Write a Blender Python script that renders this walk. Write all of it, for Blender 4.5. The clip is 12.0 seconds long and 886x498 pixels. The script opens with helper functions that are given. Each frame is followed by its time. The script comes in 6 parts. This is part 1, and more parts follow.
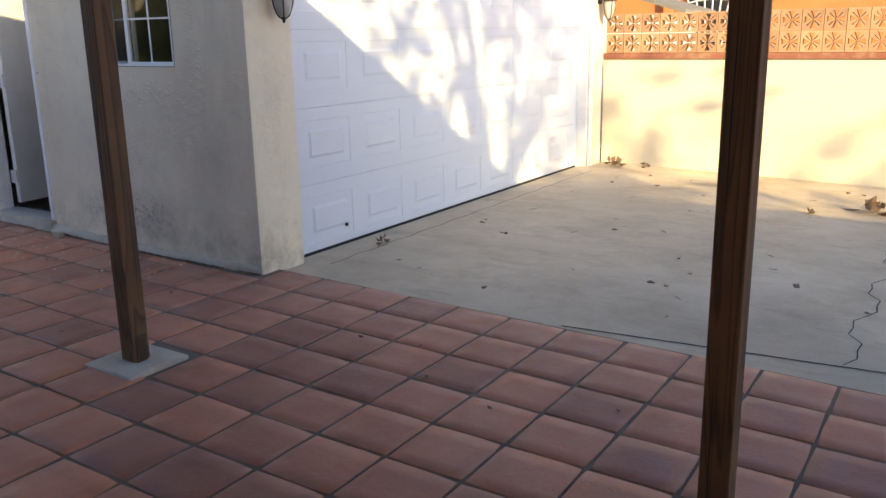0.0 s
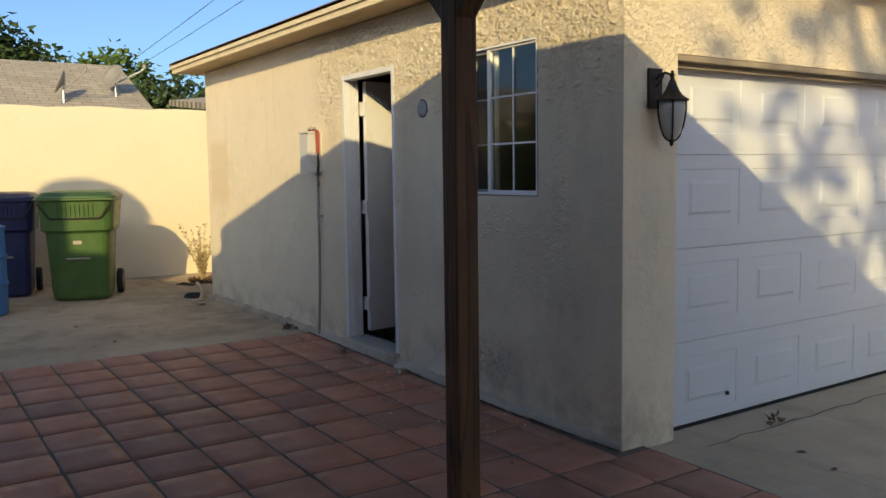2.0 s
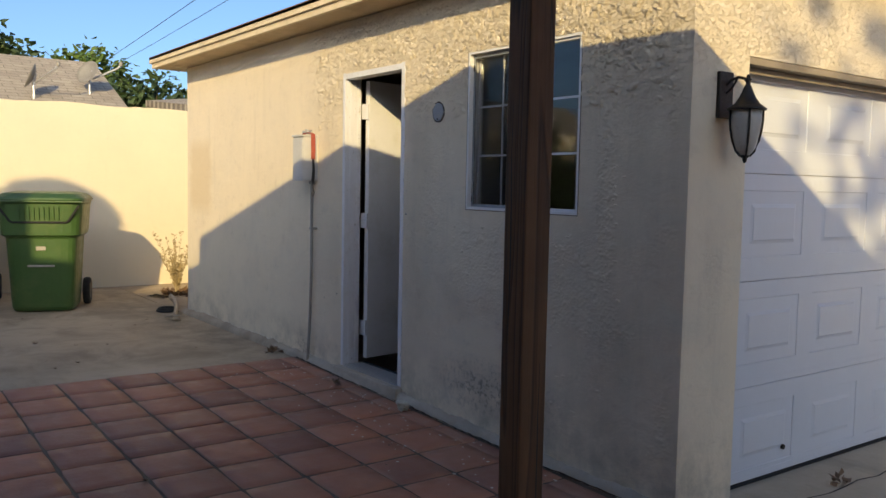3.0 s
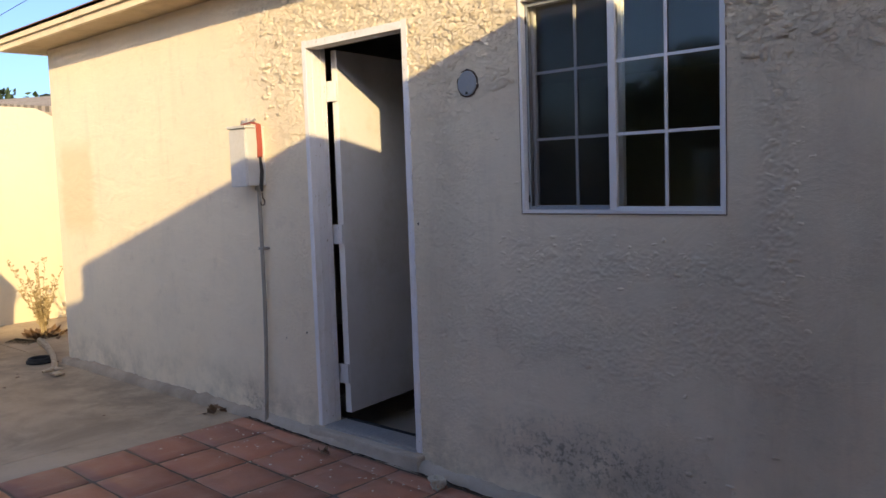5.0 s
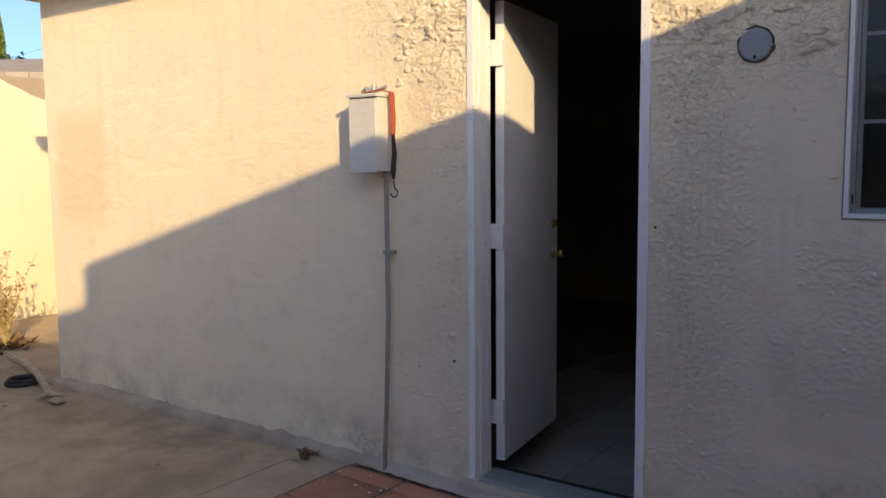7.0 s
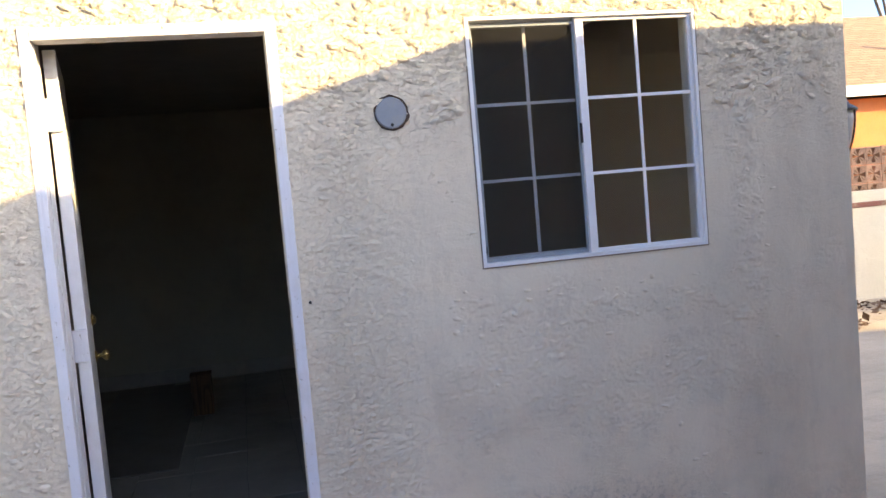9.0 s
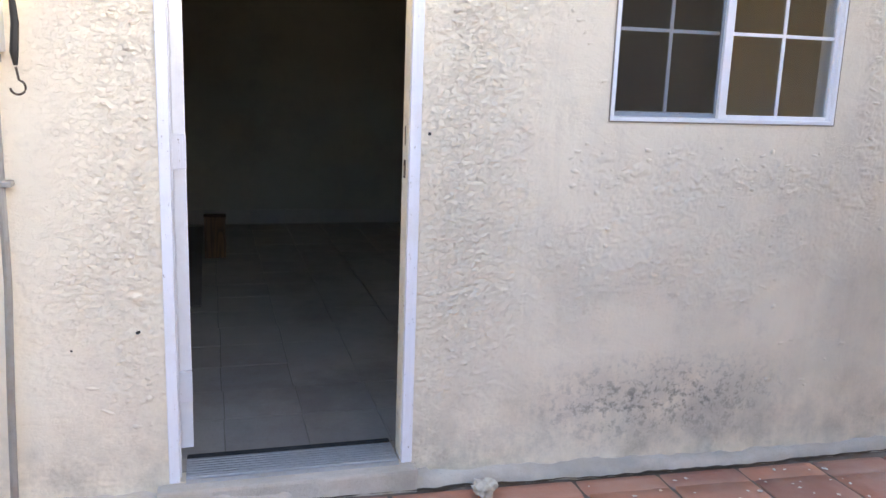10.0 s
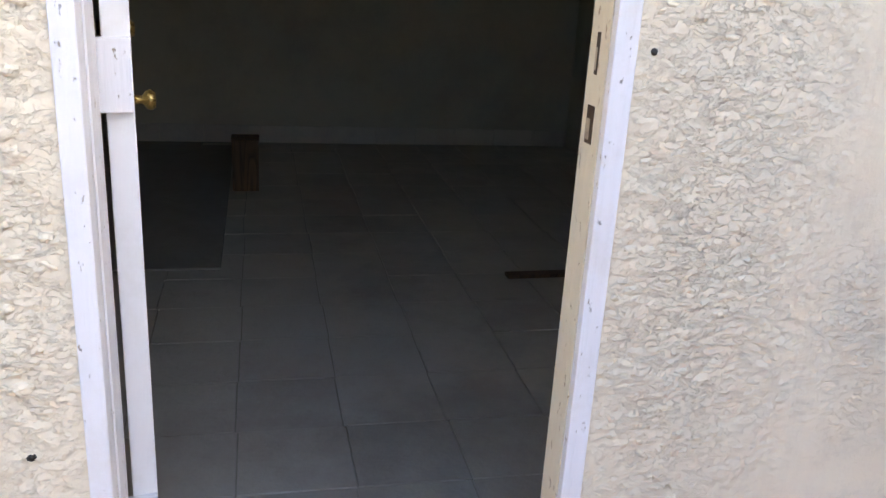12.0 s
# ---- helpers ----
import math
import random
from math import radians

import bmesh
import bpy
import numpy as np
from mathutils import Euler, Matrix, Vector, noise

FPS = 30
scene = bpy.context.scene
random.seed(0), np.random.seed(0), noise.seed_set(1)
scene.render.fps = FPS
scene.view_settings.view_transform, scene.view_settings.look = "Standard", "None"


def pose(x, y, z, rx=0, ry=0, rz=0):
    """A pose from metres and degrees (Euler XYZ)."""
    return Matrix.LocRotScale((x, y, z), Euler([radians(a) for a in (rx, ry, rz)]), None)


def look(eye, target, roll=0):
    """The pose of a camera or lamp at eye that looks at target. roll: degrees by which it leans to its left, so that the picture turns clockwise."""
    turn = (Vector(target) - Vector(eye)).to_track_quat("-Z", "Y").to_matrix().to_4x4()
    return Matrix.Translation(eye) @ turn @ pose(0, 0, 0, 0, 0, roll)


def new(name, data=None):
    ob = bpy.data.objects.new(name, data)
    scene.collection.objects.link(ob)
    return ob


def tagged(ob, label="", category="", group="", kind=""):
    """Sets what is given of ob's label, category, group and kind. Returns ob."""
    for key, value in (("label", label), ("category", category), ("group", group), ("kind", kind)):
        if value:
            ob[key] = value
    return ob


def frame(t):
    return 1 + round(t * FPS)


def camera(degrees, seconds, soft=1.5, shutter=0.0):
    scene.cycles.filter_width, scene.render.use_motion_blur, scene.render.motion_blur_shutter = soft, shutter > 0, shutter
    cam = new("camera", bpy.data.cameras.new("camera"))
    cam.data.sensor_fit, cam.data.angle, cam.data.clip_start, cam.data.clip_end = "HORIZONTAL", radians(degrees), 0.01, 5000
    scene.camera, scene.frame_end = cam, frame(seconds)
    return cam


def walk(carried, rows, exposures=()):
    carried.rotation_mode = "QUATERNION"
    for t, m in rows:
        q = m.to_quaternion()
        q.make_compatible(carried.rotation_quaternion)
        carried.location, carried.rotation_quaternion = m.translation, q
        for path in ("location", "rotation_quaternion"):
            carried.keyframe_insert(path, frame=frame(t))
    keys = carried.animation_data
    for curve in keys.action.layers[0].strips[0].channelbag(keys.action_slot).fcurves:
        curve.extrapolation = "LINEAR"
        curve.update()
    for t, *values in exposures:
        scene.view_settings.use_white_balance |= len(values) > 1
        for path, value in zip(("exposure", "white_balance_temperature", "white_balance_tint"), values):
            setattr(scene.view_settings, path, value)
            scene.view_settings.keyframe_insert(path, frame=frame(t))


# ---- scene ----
SKY_STRENGTH, SUN_STRENGTH = 0.15, 2.45
cam = camera(55.6, 12.0)
METRES, EYE, TILT, LEAN, TURN = 8.8, 1.38, 0.0, 0.0, 32.9
ROWS = [
    (0.0, 0.0, 0.0, 0.0, -0.25, -14.33, 1.0),
    (0.5, -0.0013, 0.0218, -0.0044, 5.97, -10.84, 0.2),
    (1.0, -0.0078, 0.0502, -0.0022, 12.26, -6.15, -1.4),
    (1.5, -0.0193, 0.081, -0.003, 18.69, -5.59, -0.26),
    (2.0, -0.0422, 0.1118, -0.0036, 22.77, -5.22, 0.76),
    (2.5, -0.0687, 0.1403, -0.0019, 22.71, -4.55, -0.1),
    (3.0, -0.0989, 0.1725, -0.004, 21.09, -4.36, -1.09),
    (5.0, -0.2531, 0.2907, -0.0008, 10.09, -4.9, 1.94),
    (5.5, -0.2915, 0.3151, -0.0036, 7.91, -4.75, 1.08),
    (6.0, -0.3383, 0.3378, -0.0039, 12.04, -4.53, -0.09),
    (6.5, -0.3821, 0.3596, -0.0004, 9.02, -5.56, 0.24),
    (8.5, -0.5257, 0.4552, 0.0085, -32.04, -2.87, 4.57),
    (9.0, -0.5503, 0.4746, 0.0143, -46.4, -4.07, 4.85),
    (9.5, -0.5626, 0.5035, 0.0059, -51.82, -4.92, 0.28),
    (10.0, -0.58, 0.5333, -0.0038, -48.35, -11.85, -2.02),
    (10.5, -0.5773, 0.5702, -0.007, -47.1, -18.97, -1.53),
    (11.0, -0.5527, 0.6015, -0.0061, -48.78, -15.53, -0.03),
    (11.5, -0.516, 0.6407, -0.0075, -49.75, -15.33, -1.12),
    (12.0, -0.4777, 0.6669, -0.0144, -44.85, -18.6, -3.27),
]
EXPOSURES = [
    (0.0, 1.88, 8500, 8), (0.6, 1.75, 8400, 8), (1.0, 1.18, 8300, 3), (1.5, 0.78, 8600, 0), (2.0, 0.74, 8500, 4), (3.0, 0.82, 8200, 8),
    (5.0, 1.22, 8200, 15), (5.6, 1.46, 8200, 17), (6.1, 1.1, 8400, 16), (6.7, 1.02, 8400, 15), (8.3, 1.92, 8500, 17), (9.0, 2.5, 8500, 13), (9.5, 3.1, 9000, 12),
    (10.5, 3.42, 10000, 12), (12.0, 3.45, 10500, 11),
]
walk(cam, [(t, pose(0, 0, EYE, TILT, LEAN, TURN) @ pose(METRES * x, METRES * y, METRES * z, 90 + pitch, roll, yaw)) for t, x, y, z, yaw, pitch, roll in ROWS], EXPOSURES)

# ---- world, sun ----
SUN_WAY = Vector((-1.4, 1.0, -0.565)).normalized()
world = bpy.data.worlds.new("sky")
scene.world = world
world.use_nodes = True
wn = world.node_tree.nodes
sky = wn.new("ShaderNodeTexSky")
sky.sky_type = "NISHITA"
sky.sun_disc = False
sky.sun_elevation = math.asin(-SUN_WAY.z)
sky.sun_rotation = math.atan2(-SUN_WAY.x, -SUN_WAY.y)
sky.air_density, sky.dust_density, sky.ozone_density = 0.65, 2.0, 6.0
wn["Background"].inputs[1].default_value = SKY_STRENGTH
world.node_tree.links.new(sky.outputs[0], wn["Background"].inputs[0])
sun = new("sun", bpy.data.lights.new("sun", "SUN"))
sun.data.energy, sun.data.angle, sun.data.color = SUN_STRENGTH, radians(0.55), (1.0, 0.84, 0.5)
sun.matrix_world = look((12, -12, 10), Vector((12, -12, 10)) + SUN_WAY)


# ---- materials ----
def mix(nt, fac, a, b, mode="MIX"):
    """A colour mix; fac, a and b are sockets or values."""
    n = nt.nodes.new("ShaderNodeMix")
    n.data_type, n.blend_type = "RGBA", mode
    for k, v in ((0, fac), (6, a), (7, b)):
        if isinstance(v, bpy.types.NodeSocket):
            nt.links.new(v, n.inputs[k])
        else:
            n.inputs[k].default_value = (*v, 1) if isinstance(v, tuple) else v
    return n.outputs[2]


def mapped(nt, co, scale=(1, 1, 1), turn=0.0):
    n = nt.nodes.new("ShaderNodeMapping")
    n.inputs["Scale"].default_value = scale
    n.inputs["Rotation"].default_value = (0, 0, turn)
    nt.links.new(co, n.inputs[0])
    return n.outputs[0]


def grain(nt, co, scale, detail=4.0, rough=0.55, warp=0.0):
    n = nt.nodes.new("ShaderNodeTexNoise")
    n.inputs["Scale"].default_value, n.inputs["Detail"].default_value = scale, detail
    n.inputs["Roughness"].default_value, n.inputs["Distortion"].default_value = rough, warp
    nt.links.new(co, n.inputs["Vector"])
    return n.outputs["Fac"]


def cells(nt, co, scale, feature="F1", out="Distance"):
    n = nt.nodes.new("ShaderNodeTexVoronoi")
    n.feature = feature
    n.inputs["Scale"].default_value = scale
    nt.links.new(co, n.inputs["Vector"])
    return n.outputs[out]


def ramp(nt, fac, *stops):
    """A remap of fac: stops of (position, grey or colour)."""
    n = nt.nodes.new("ShaderNodeValToRGB")
    el = n.color_ramp.elements
    while len(el) < len(stops):
        el.new(0.5)
    for e, (p, c) in zip(el, stops):
        e.position, e.color = p, (*c, 1) if isinstance(c, tuple) else (c, c, c, 1)
    nt.links.new(fac, n.inputs[0])
    return n.outputs[0]


def maths(nt, op, a, b=0.0, clamp=False):
    n = nt.nodes.new("ShaderNodeMath")
    n.operation, n.use_clamp = op, clamp
    for k, v in ((0, a), (1, b)):
        if isinstance(v, bpy.types.NodeSocket):
            nt.links.new(v, n.inputs[k])
        else:
            n.inputs[k].default_value = v
    return n.outputs[0]


def between(nt, v, lo, hi, soft):
    """1 where lo < v < hi, with soft edges."""
    up = nt.nodes.new("ShaderNodeMapRange")
    down = nt.nodes.new("ShaderNodeMapRange")
    for n, a, b in ((up, lo - soft, lo + soft), (down, hi + soft, hi - soft)):
        n.inputs[1].default_value, n.inputs[2].default_value = a, b
        nt.links.new(v, n.inputs[0])
    return maths(nt, "MULTIPLY", up.outputs[0], down.outputs[0])


def blank(name, rough=0.8, metal=0.0, world_co=False):
    """A new material: its tree, its shader and its coordinates in metres."""
    m = bpy.data.materials.new(name)
    m.use_nodes = True
    nt = m.node_tree
    b = nt.nodes["Principled BSDF"]
    b.inputs["Roughness"].default_value, b.inputs["Metallic"].default_value = rough, metal
    if world_co:
        co = nt.nodes.new("ShaderNodeNewGeometry").outputs["Position"]
    else:
        co = nt.nodes.new("ShaderNodeTexCoord").outputs["Object"]
    return m, nt, b, co


def axis(nt, co):
    n = nt.nodes.new("ShaderNodeSeparateXYZ")
    nt.links.new(co, n.inputs[0])
    return n.outputs


def relief(nt, b, height, depth, strength=1.0):
    n = nt.nodes.new("ShaderNodeBump")
    n.inputs["Strength"].default_value, n.inputs["Distance"].default_value = strength, depth
    nt.links.new(height, n.inputs["Height"])
    nt.links.new(n.outputs[0], b.inputs["Normal"])


def plain(name, colour, rough=0.6, metal=0.0, vary=0.12, scale=9.0, bump=0.0, dirt=None, random_tint=0.0):
    """Paint, metal or plastic with slight stains and fine relief."""
    m, nt, b, co = blank(name, rough, metal)
    dark = tuple(c * (1 - vary) for c in colour)
    light = tuple(min(1, c * (1 + vary * 0.6)) for c in colour)
    c = mix(nt, grain(nt, co, scale, 6, 0.65), dark, light)
    c = mix(nt, ramp(nt, grain(nt, co, scale * 6, 3), (0.55, 0.0), (0.75, 0.35)), c, dark)
    if dirt:
        c = mix(nt, ramp(nt, grain(nt, co, scale * 0.6, 8, 0.7), (0.5, 0.0), (0.72, 0.7)), c, dirt)
    if random_tint:
        info = nt.nodes.new("ShaderNodeObjectInfo")
        k = ramp(nt, info.outputs["Random"], (0.0, 1 - random_tint), (1.0, 1 + random_tint))
        c = mix(nt, 1.0, c, k, "MULTIPLY")
    nt.links.new(c, b.inputs["Base Color"])
    nt.links.new(ramp(nt, grain(nt, co, scale * 3, 4), (0.3, max(0.02, rough - 0.12)), (0.7, min(1, rough + 0.12))), b.inputs["Roughness"])
    if bump:
        relief(nt, b, grain(nt, co, scale * 12, 5), bump)
    return m


def make_chipped(name, colour, under):
    """Old brushed paint, chipped to the wood, with streaks of dirt."""
    m, nt, b, co = blank(name, 0.5)
    c = mix(nt, grain(nt, mapped(nt, co, (30, 30, 1.5)), 2, 5), tuple(v * 0.88 for v in colour), colour)
    c = mix(nt, ramp(nt, grain(nt, co, 7, 8, 0.7), (0.52, 0.0), (0.75, 0.5)), c, tuple(v * k for v, k in zip(colour, (0.75, 0.7, 0.6))))
    chip = ramp(nt, grain(nt, mapped(nt, co, (70, 70, 32)), 1.0, 6, 0.62), (0.64, 0.0), (0.66, 1.0))
    c = mix(nt, maths(nt, "MULTIPLY", chip, 0.85), c, under)
    nt.links.new(c, b.inputs["Base Color"])
    relief(nt, b, maths(nt, "SUBTRACT", grain(nt, mapped(nt, co, (50, 50, 3)), 2, 4), maths(nt, "MULTIPLY", chip, 2.0)), 0.0016)
    return m


def make_stucco(name, colour, stains=True):
    """Trowelled stucco: coarse ridges high on the wall and by the door, finer below, with mould and patches."""
    m, nt, b, co = blank(name, 0.92, world_co=True)
    x, y, z = axis(nt, co)
    big = grain(nt, co, 1.1, 5, 0.6)
    fine = grain(nt, co, 26, 6, 0.62)
    c = mix(nt, ramp(nt, big, (0.3, 0.0), (0.7, 1.0)), tuple(v * 0.93 for v in colour), colour)
    c = mix(nt, ramp(nt, grain(nt, mapped(nt, co, (5, 5, 0.7)), 2.2, 5, 0.6), (0.55, 0.0), (0.78, 0.16)), c, tuple(v * 0.82 for v in colour))
    c = mix(nt, ramp(nt, fine, (0.62, 0.0), (0.8, 0.3)), c, tuple(v * 0.72 for v in colour))
    if stains:
        # grey weathering in clouds and long drips
        cloud = ramp(nt, grain(nt, co, 2.6, 9, 0.7), (0.48, 0.0), (0.7, 0.32))
        c = mix(nt, cloud, c, tuple(v * k for v, k in zip(colour, (0.74, 0.76, 0.82))))
        drip = maths(nt, "MULTIPLY", ramp(nt, grain(nt, mapped(nt, co, (6, 6, 0.5)), 1.6, 8, 0.7), (0.54, 0.0), (0.72, 0.28)), ramp(nt, grain(nt, co, 0.9, 3), (0.4, 0.0), (0.6, 1.0)))
        c = mix(nt, drip, c, tuple(v * k for v, k in zip(colour, (0.66, 0.66, 0.68))))
        c = mix(nt, ramp(nt, grain(nt, co, 9, 8, 0.75), (0.56, 0.0), (0.72, 0.45)), c, tuple(v * k for v, k in zip(colour, (0.7, 0.69, 0.7))))
        # a stretch by the corner, clouded darker brown towards the ground
        brown_corner = maths(nt, "MULTIPLY", between(nt, x, -5.1, -3.9, 0.45), between(nt, z, -0.3, 1.05, 0.5))
        brown_corner = maths(nt, "MULTIPLY", brown_corner, maths(nt, "MULTIPLY", between(nt, y, 3.7, 3.86, 0.01), ramp(nt, grain(nt, co, 1.7, 9, 0.72), (0.34, 0.03), (0.66, 0.26))))
        c = mix(nt, brown_corner, c, (0.36, 0.3, 0.22))
        # darker brown streaks on the stretch between the window and the corner
        brown_streak = maths(nt, "MULTIPLY", between(nt, x, -4.5, -3.9, 0.25), between(nt, z, 0.2, 2.3, 0.3))
        brown_streak = maths(nt, "MULTIPLY", brown_streak, maths(nt, "MULTIPLY", between(nt, y, 3.7, 3.86, 0.01), ramp(nt, grain(nt, mapped(nt, co, (3, 3, 0.8)), 2.4, 9, 0.72), (0.4, 0.04), (0.66, 0.28))))
        c = mix(nt, brown_streak, c, (0.42, 0.35, 0.27))
        # broken, damp-stained render at the foot of the conduit
        chip = maths(nt, "MULTIPLY", between(nt, maths(nt, "ADD", x, maths(nt, "MULTIPLY", grain(nt, co, 14, 5), 0.2)), -7.6, -7.42, 0.07), between(nt, z, -0.15, 0.1, 0.09))
        chip = maths(nt, "MULTIPLY", chip, ramp(nt, grain(nt, co, 22, 7, 0.75), (0.44, 0.0), (0.58, 0.8)))
        c = mix(nt, chip, c, (0.14, 0.12, 0.1))
        # grime on the lowest courses
        low = between(nt, z, -0.5, 0.16, 0.16)
        low = maths(nt, "MULTIPLY", low, ramp(nt, grain(nt, co, 5, 7, 0.7), (0.42, 0.0), (0.7, 0.75)))
        c = mix(nt, low, c, (0.33, 0.29, 0.22))
        # a mould patch between the door and the window
        spot = maths(nt, "MULTIPLY", between(nt, x, -5.6, -4.8, 0.22), between(nt, z, 0.07, 0.26, 0.11))
        c = mix(nt, maths(nt, "MULTIPLY", spot, ramp(nt, grain(nt, co, 4, 7, 0.7), (0.38, 0.0), (0.62, 0.6))), c, (0.3, 0.28, 0.25))
        spot = maths(nt, "MULTIPLY", spot, ramp(nt, grain(nt, co, 24, 8, 0.8), (0.5, 0.0), (0.58, 1.0)))
        c = mix(nt, maths(nt, "MULTIPLY", spot, 0.8), c, (0.1, 0.1, 0.085))
        # a repainted patch near the far corner
        patch = maths(nt, "MULTIPLY", between(nt, maths(nt, "ADD", x, maths(nt, "MULTIPLY", grain(nt, co, 7, 3), 0.2)), -10.1, -9.55, 0.06), between(nt, z, 1.05, 1.72, 0.07))
        patch = maths(nt, "MULTIPLY", patch, between(nt, y, 3.7, 3.9, 0.02))
        c = mix(nt, maths(nt, "MULTIPLY", patch, 0.75), c, tuple(v * k for v, k in zip(colour, (0.84, 0.78, 0.68))))
    # trowel marks: torn flakes in patches, with shade painted in the crevices under them, faint swirls and sand between
    flat = mapped(nt, co, (1, 1, 1.7))
    high = between(nt, z, 1.72, 3.2, 0.3)
    patchy = ramp(nt, grain(nt, co, 1.9, 5, 0.65), (0.52, 0.03), (0.66, 0.8))
    by_door = maths(nt, "MULTIPLY", maths(nt, "MAXIMUM", between(nt, x, -6.16, -5.85, 0.16), between(nt, x, -7.35, -6.97, 0.12)), between(nt, z, 0.3, 3.0, 0.4))
    near = maths(nt, "ADD", maths(nt, "MULTIPLY", between(nt, x, -7.3, -3.7, 0.4), 0.85), 0.15)
    zone = maths(nt, "MULTIPLY", maths(nt, "MAXIMUM", maths(nt, "MAXIMUM", patchy, high), by_door), near)
    big, small = grain(nt, flat, 17, 6, 0.62, 0.6), grain(nt, flat, 44, 5, 0.66, 0.5)
    torn = ramp(nt, big, (0.5, 0.0), (0.53, 0.9), (0.75, 1.0))
    crumbs = ramp(nt, small, (0.51, 0.0), (0.55, 1.0))
    # shadow under the flake edges, put into the colour as darker cream
    crevice_shade = maths(nt, "MAXIMUM", maths(nt, "MULTIPLY", ramp(nt, big, (0.475, 0.0), (0.495, 0.6), (0.515, 0.0)), high), maths(nt, "MULTIPLY", ramp(nt, small, (0.475, 0.0), (0.5, 0.5), (0.53, 0.0)), 0.8))
    crevice_shade = maths(nt, "MULTIPLY", crevice_shade, maths(nt, "MULTIPLY", ramp(nt, grain(nt, co, 5, 5, 0.65), (0.5, 0.06), (0.62, 0.7)), ramp(nt, grain(nt, co, 70, 3, 0.6), (0.42, 0.1), (0.55, 1.0))))
    c = mix(nt, maths(nt, "MULTIPLY", crevice_shade, zone), c, tuple(v * k for v, k in zip(colour, (0.64, 0.61, 0.57))))
    nt.links.new(c, b.inputs["Base Color"])
    h = maths(nt, "ADD", maths(nt, "MULTIPLY", maths(nt, "MULTIPLY", torn, maths(nt, "MULTIPLY", zone, maths(nt, "ADD", maths(nt, "MULTIPLY", high, 0.7), 0.3))), 0.4), maths(nt, "MULTIPLY", maths(nt, "MULTIPLY", crumbs, zone), 0.14))
    sand = maths(nt, "MULTIPLY", grain(nt, co, 95, 4, 0.7), 0.12)
    swirl = maths(nt, "MULTIPLY", grain(nt, mapped(nt, co, (1, 1, 1.3)), 4.5, 6, 0.6, 0.8), 0.6)
    h = maths(nt, "ADD", maths(nt, "ADD", h, sand), swirl)
    relief(nt, b, h, 0.015)
    return m


def make_concrete(name, colour):
    m, nt, b, co = blank(name, 0.9, world_co=True)
    c = mix(nt, ramp(nt, grain(nt, co, 0.7, 6, 0.65), (0.3, 0.0), (0.7, 1.0)), tuple(v * 0.7 for v in colour), tuple(v * 1.1 for v in colour))
    c = mix(nt, ramp(nt, grain(nt, co, 2.4, 9, 0.72), (0.46, 0.0), (0.72, 0.7)), c, tuple(v * k for v, k in zip(colour, (0.62, 0.58, 0.52))))
    c = mix(nt, ramp(nt, grain(nt, mapped(nt, co, (1, 3, 1)), 1.1, 7, 0.7), (0.55, 0.0), (0.7, 0.55)), c, tuple(v * 0.5 for v in colour))
    c = mix(nt, ramp(nt, grain(nt, co, 120, 2), (0.6, 0.0), (0.75, 0.4)), c, tuple(v * 0.55 for v in colour))
    x, y, z = axis(nt, co)
    west = between(nt, x, -40, -7.8, 0.5)
    c = mix(nt, maths(nt, "MULTIPLY", west, 0.5), c, (0.42, 0.31, 0.2))
    damp = maths(nt, "MULTIPLY", west, ramp(nt, grain(nt, co, 1.5, 7, 0.7, 0.6), (0.47, 0.0), (0.64, 0.45)))
    c = mix(nt, damp, c, (0.17, 0.13, 0.09))
    edge = maths(nt, "MULTIPLY", maths(nt, "MULTIPLY", west, between(nt, y, 3.2, 3.9, 0.25)), ramp(nt, grain(nt, co, 4, 7, 0.7), (0.4, 0.1), (0.6, 0.7)))
    c = mix(nt, edge, c, (0.2, 0.16, 0.12))
    nt.links.new(c, b.inputs["Base Color"])
    relief(nt, b, maths(nt, "ADD", grain(nt, co, 45, 6, 0.7), maths(nt, "MULTIPLY", grain(nt, co, 2, 4), 2.0)), 0.006)
    return m


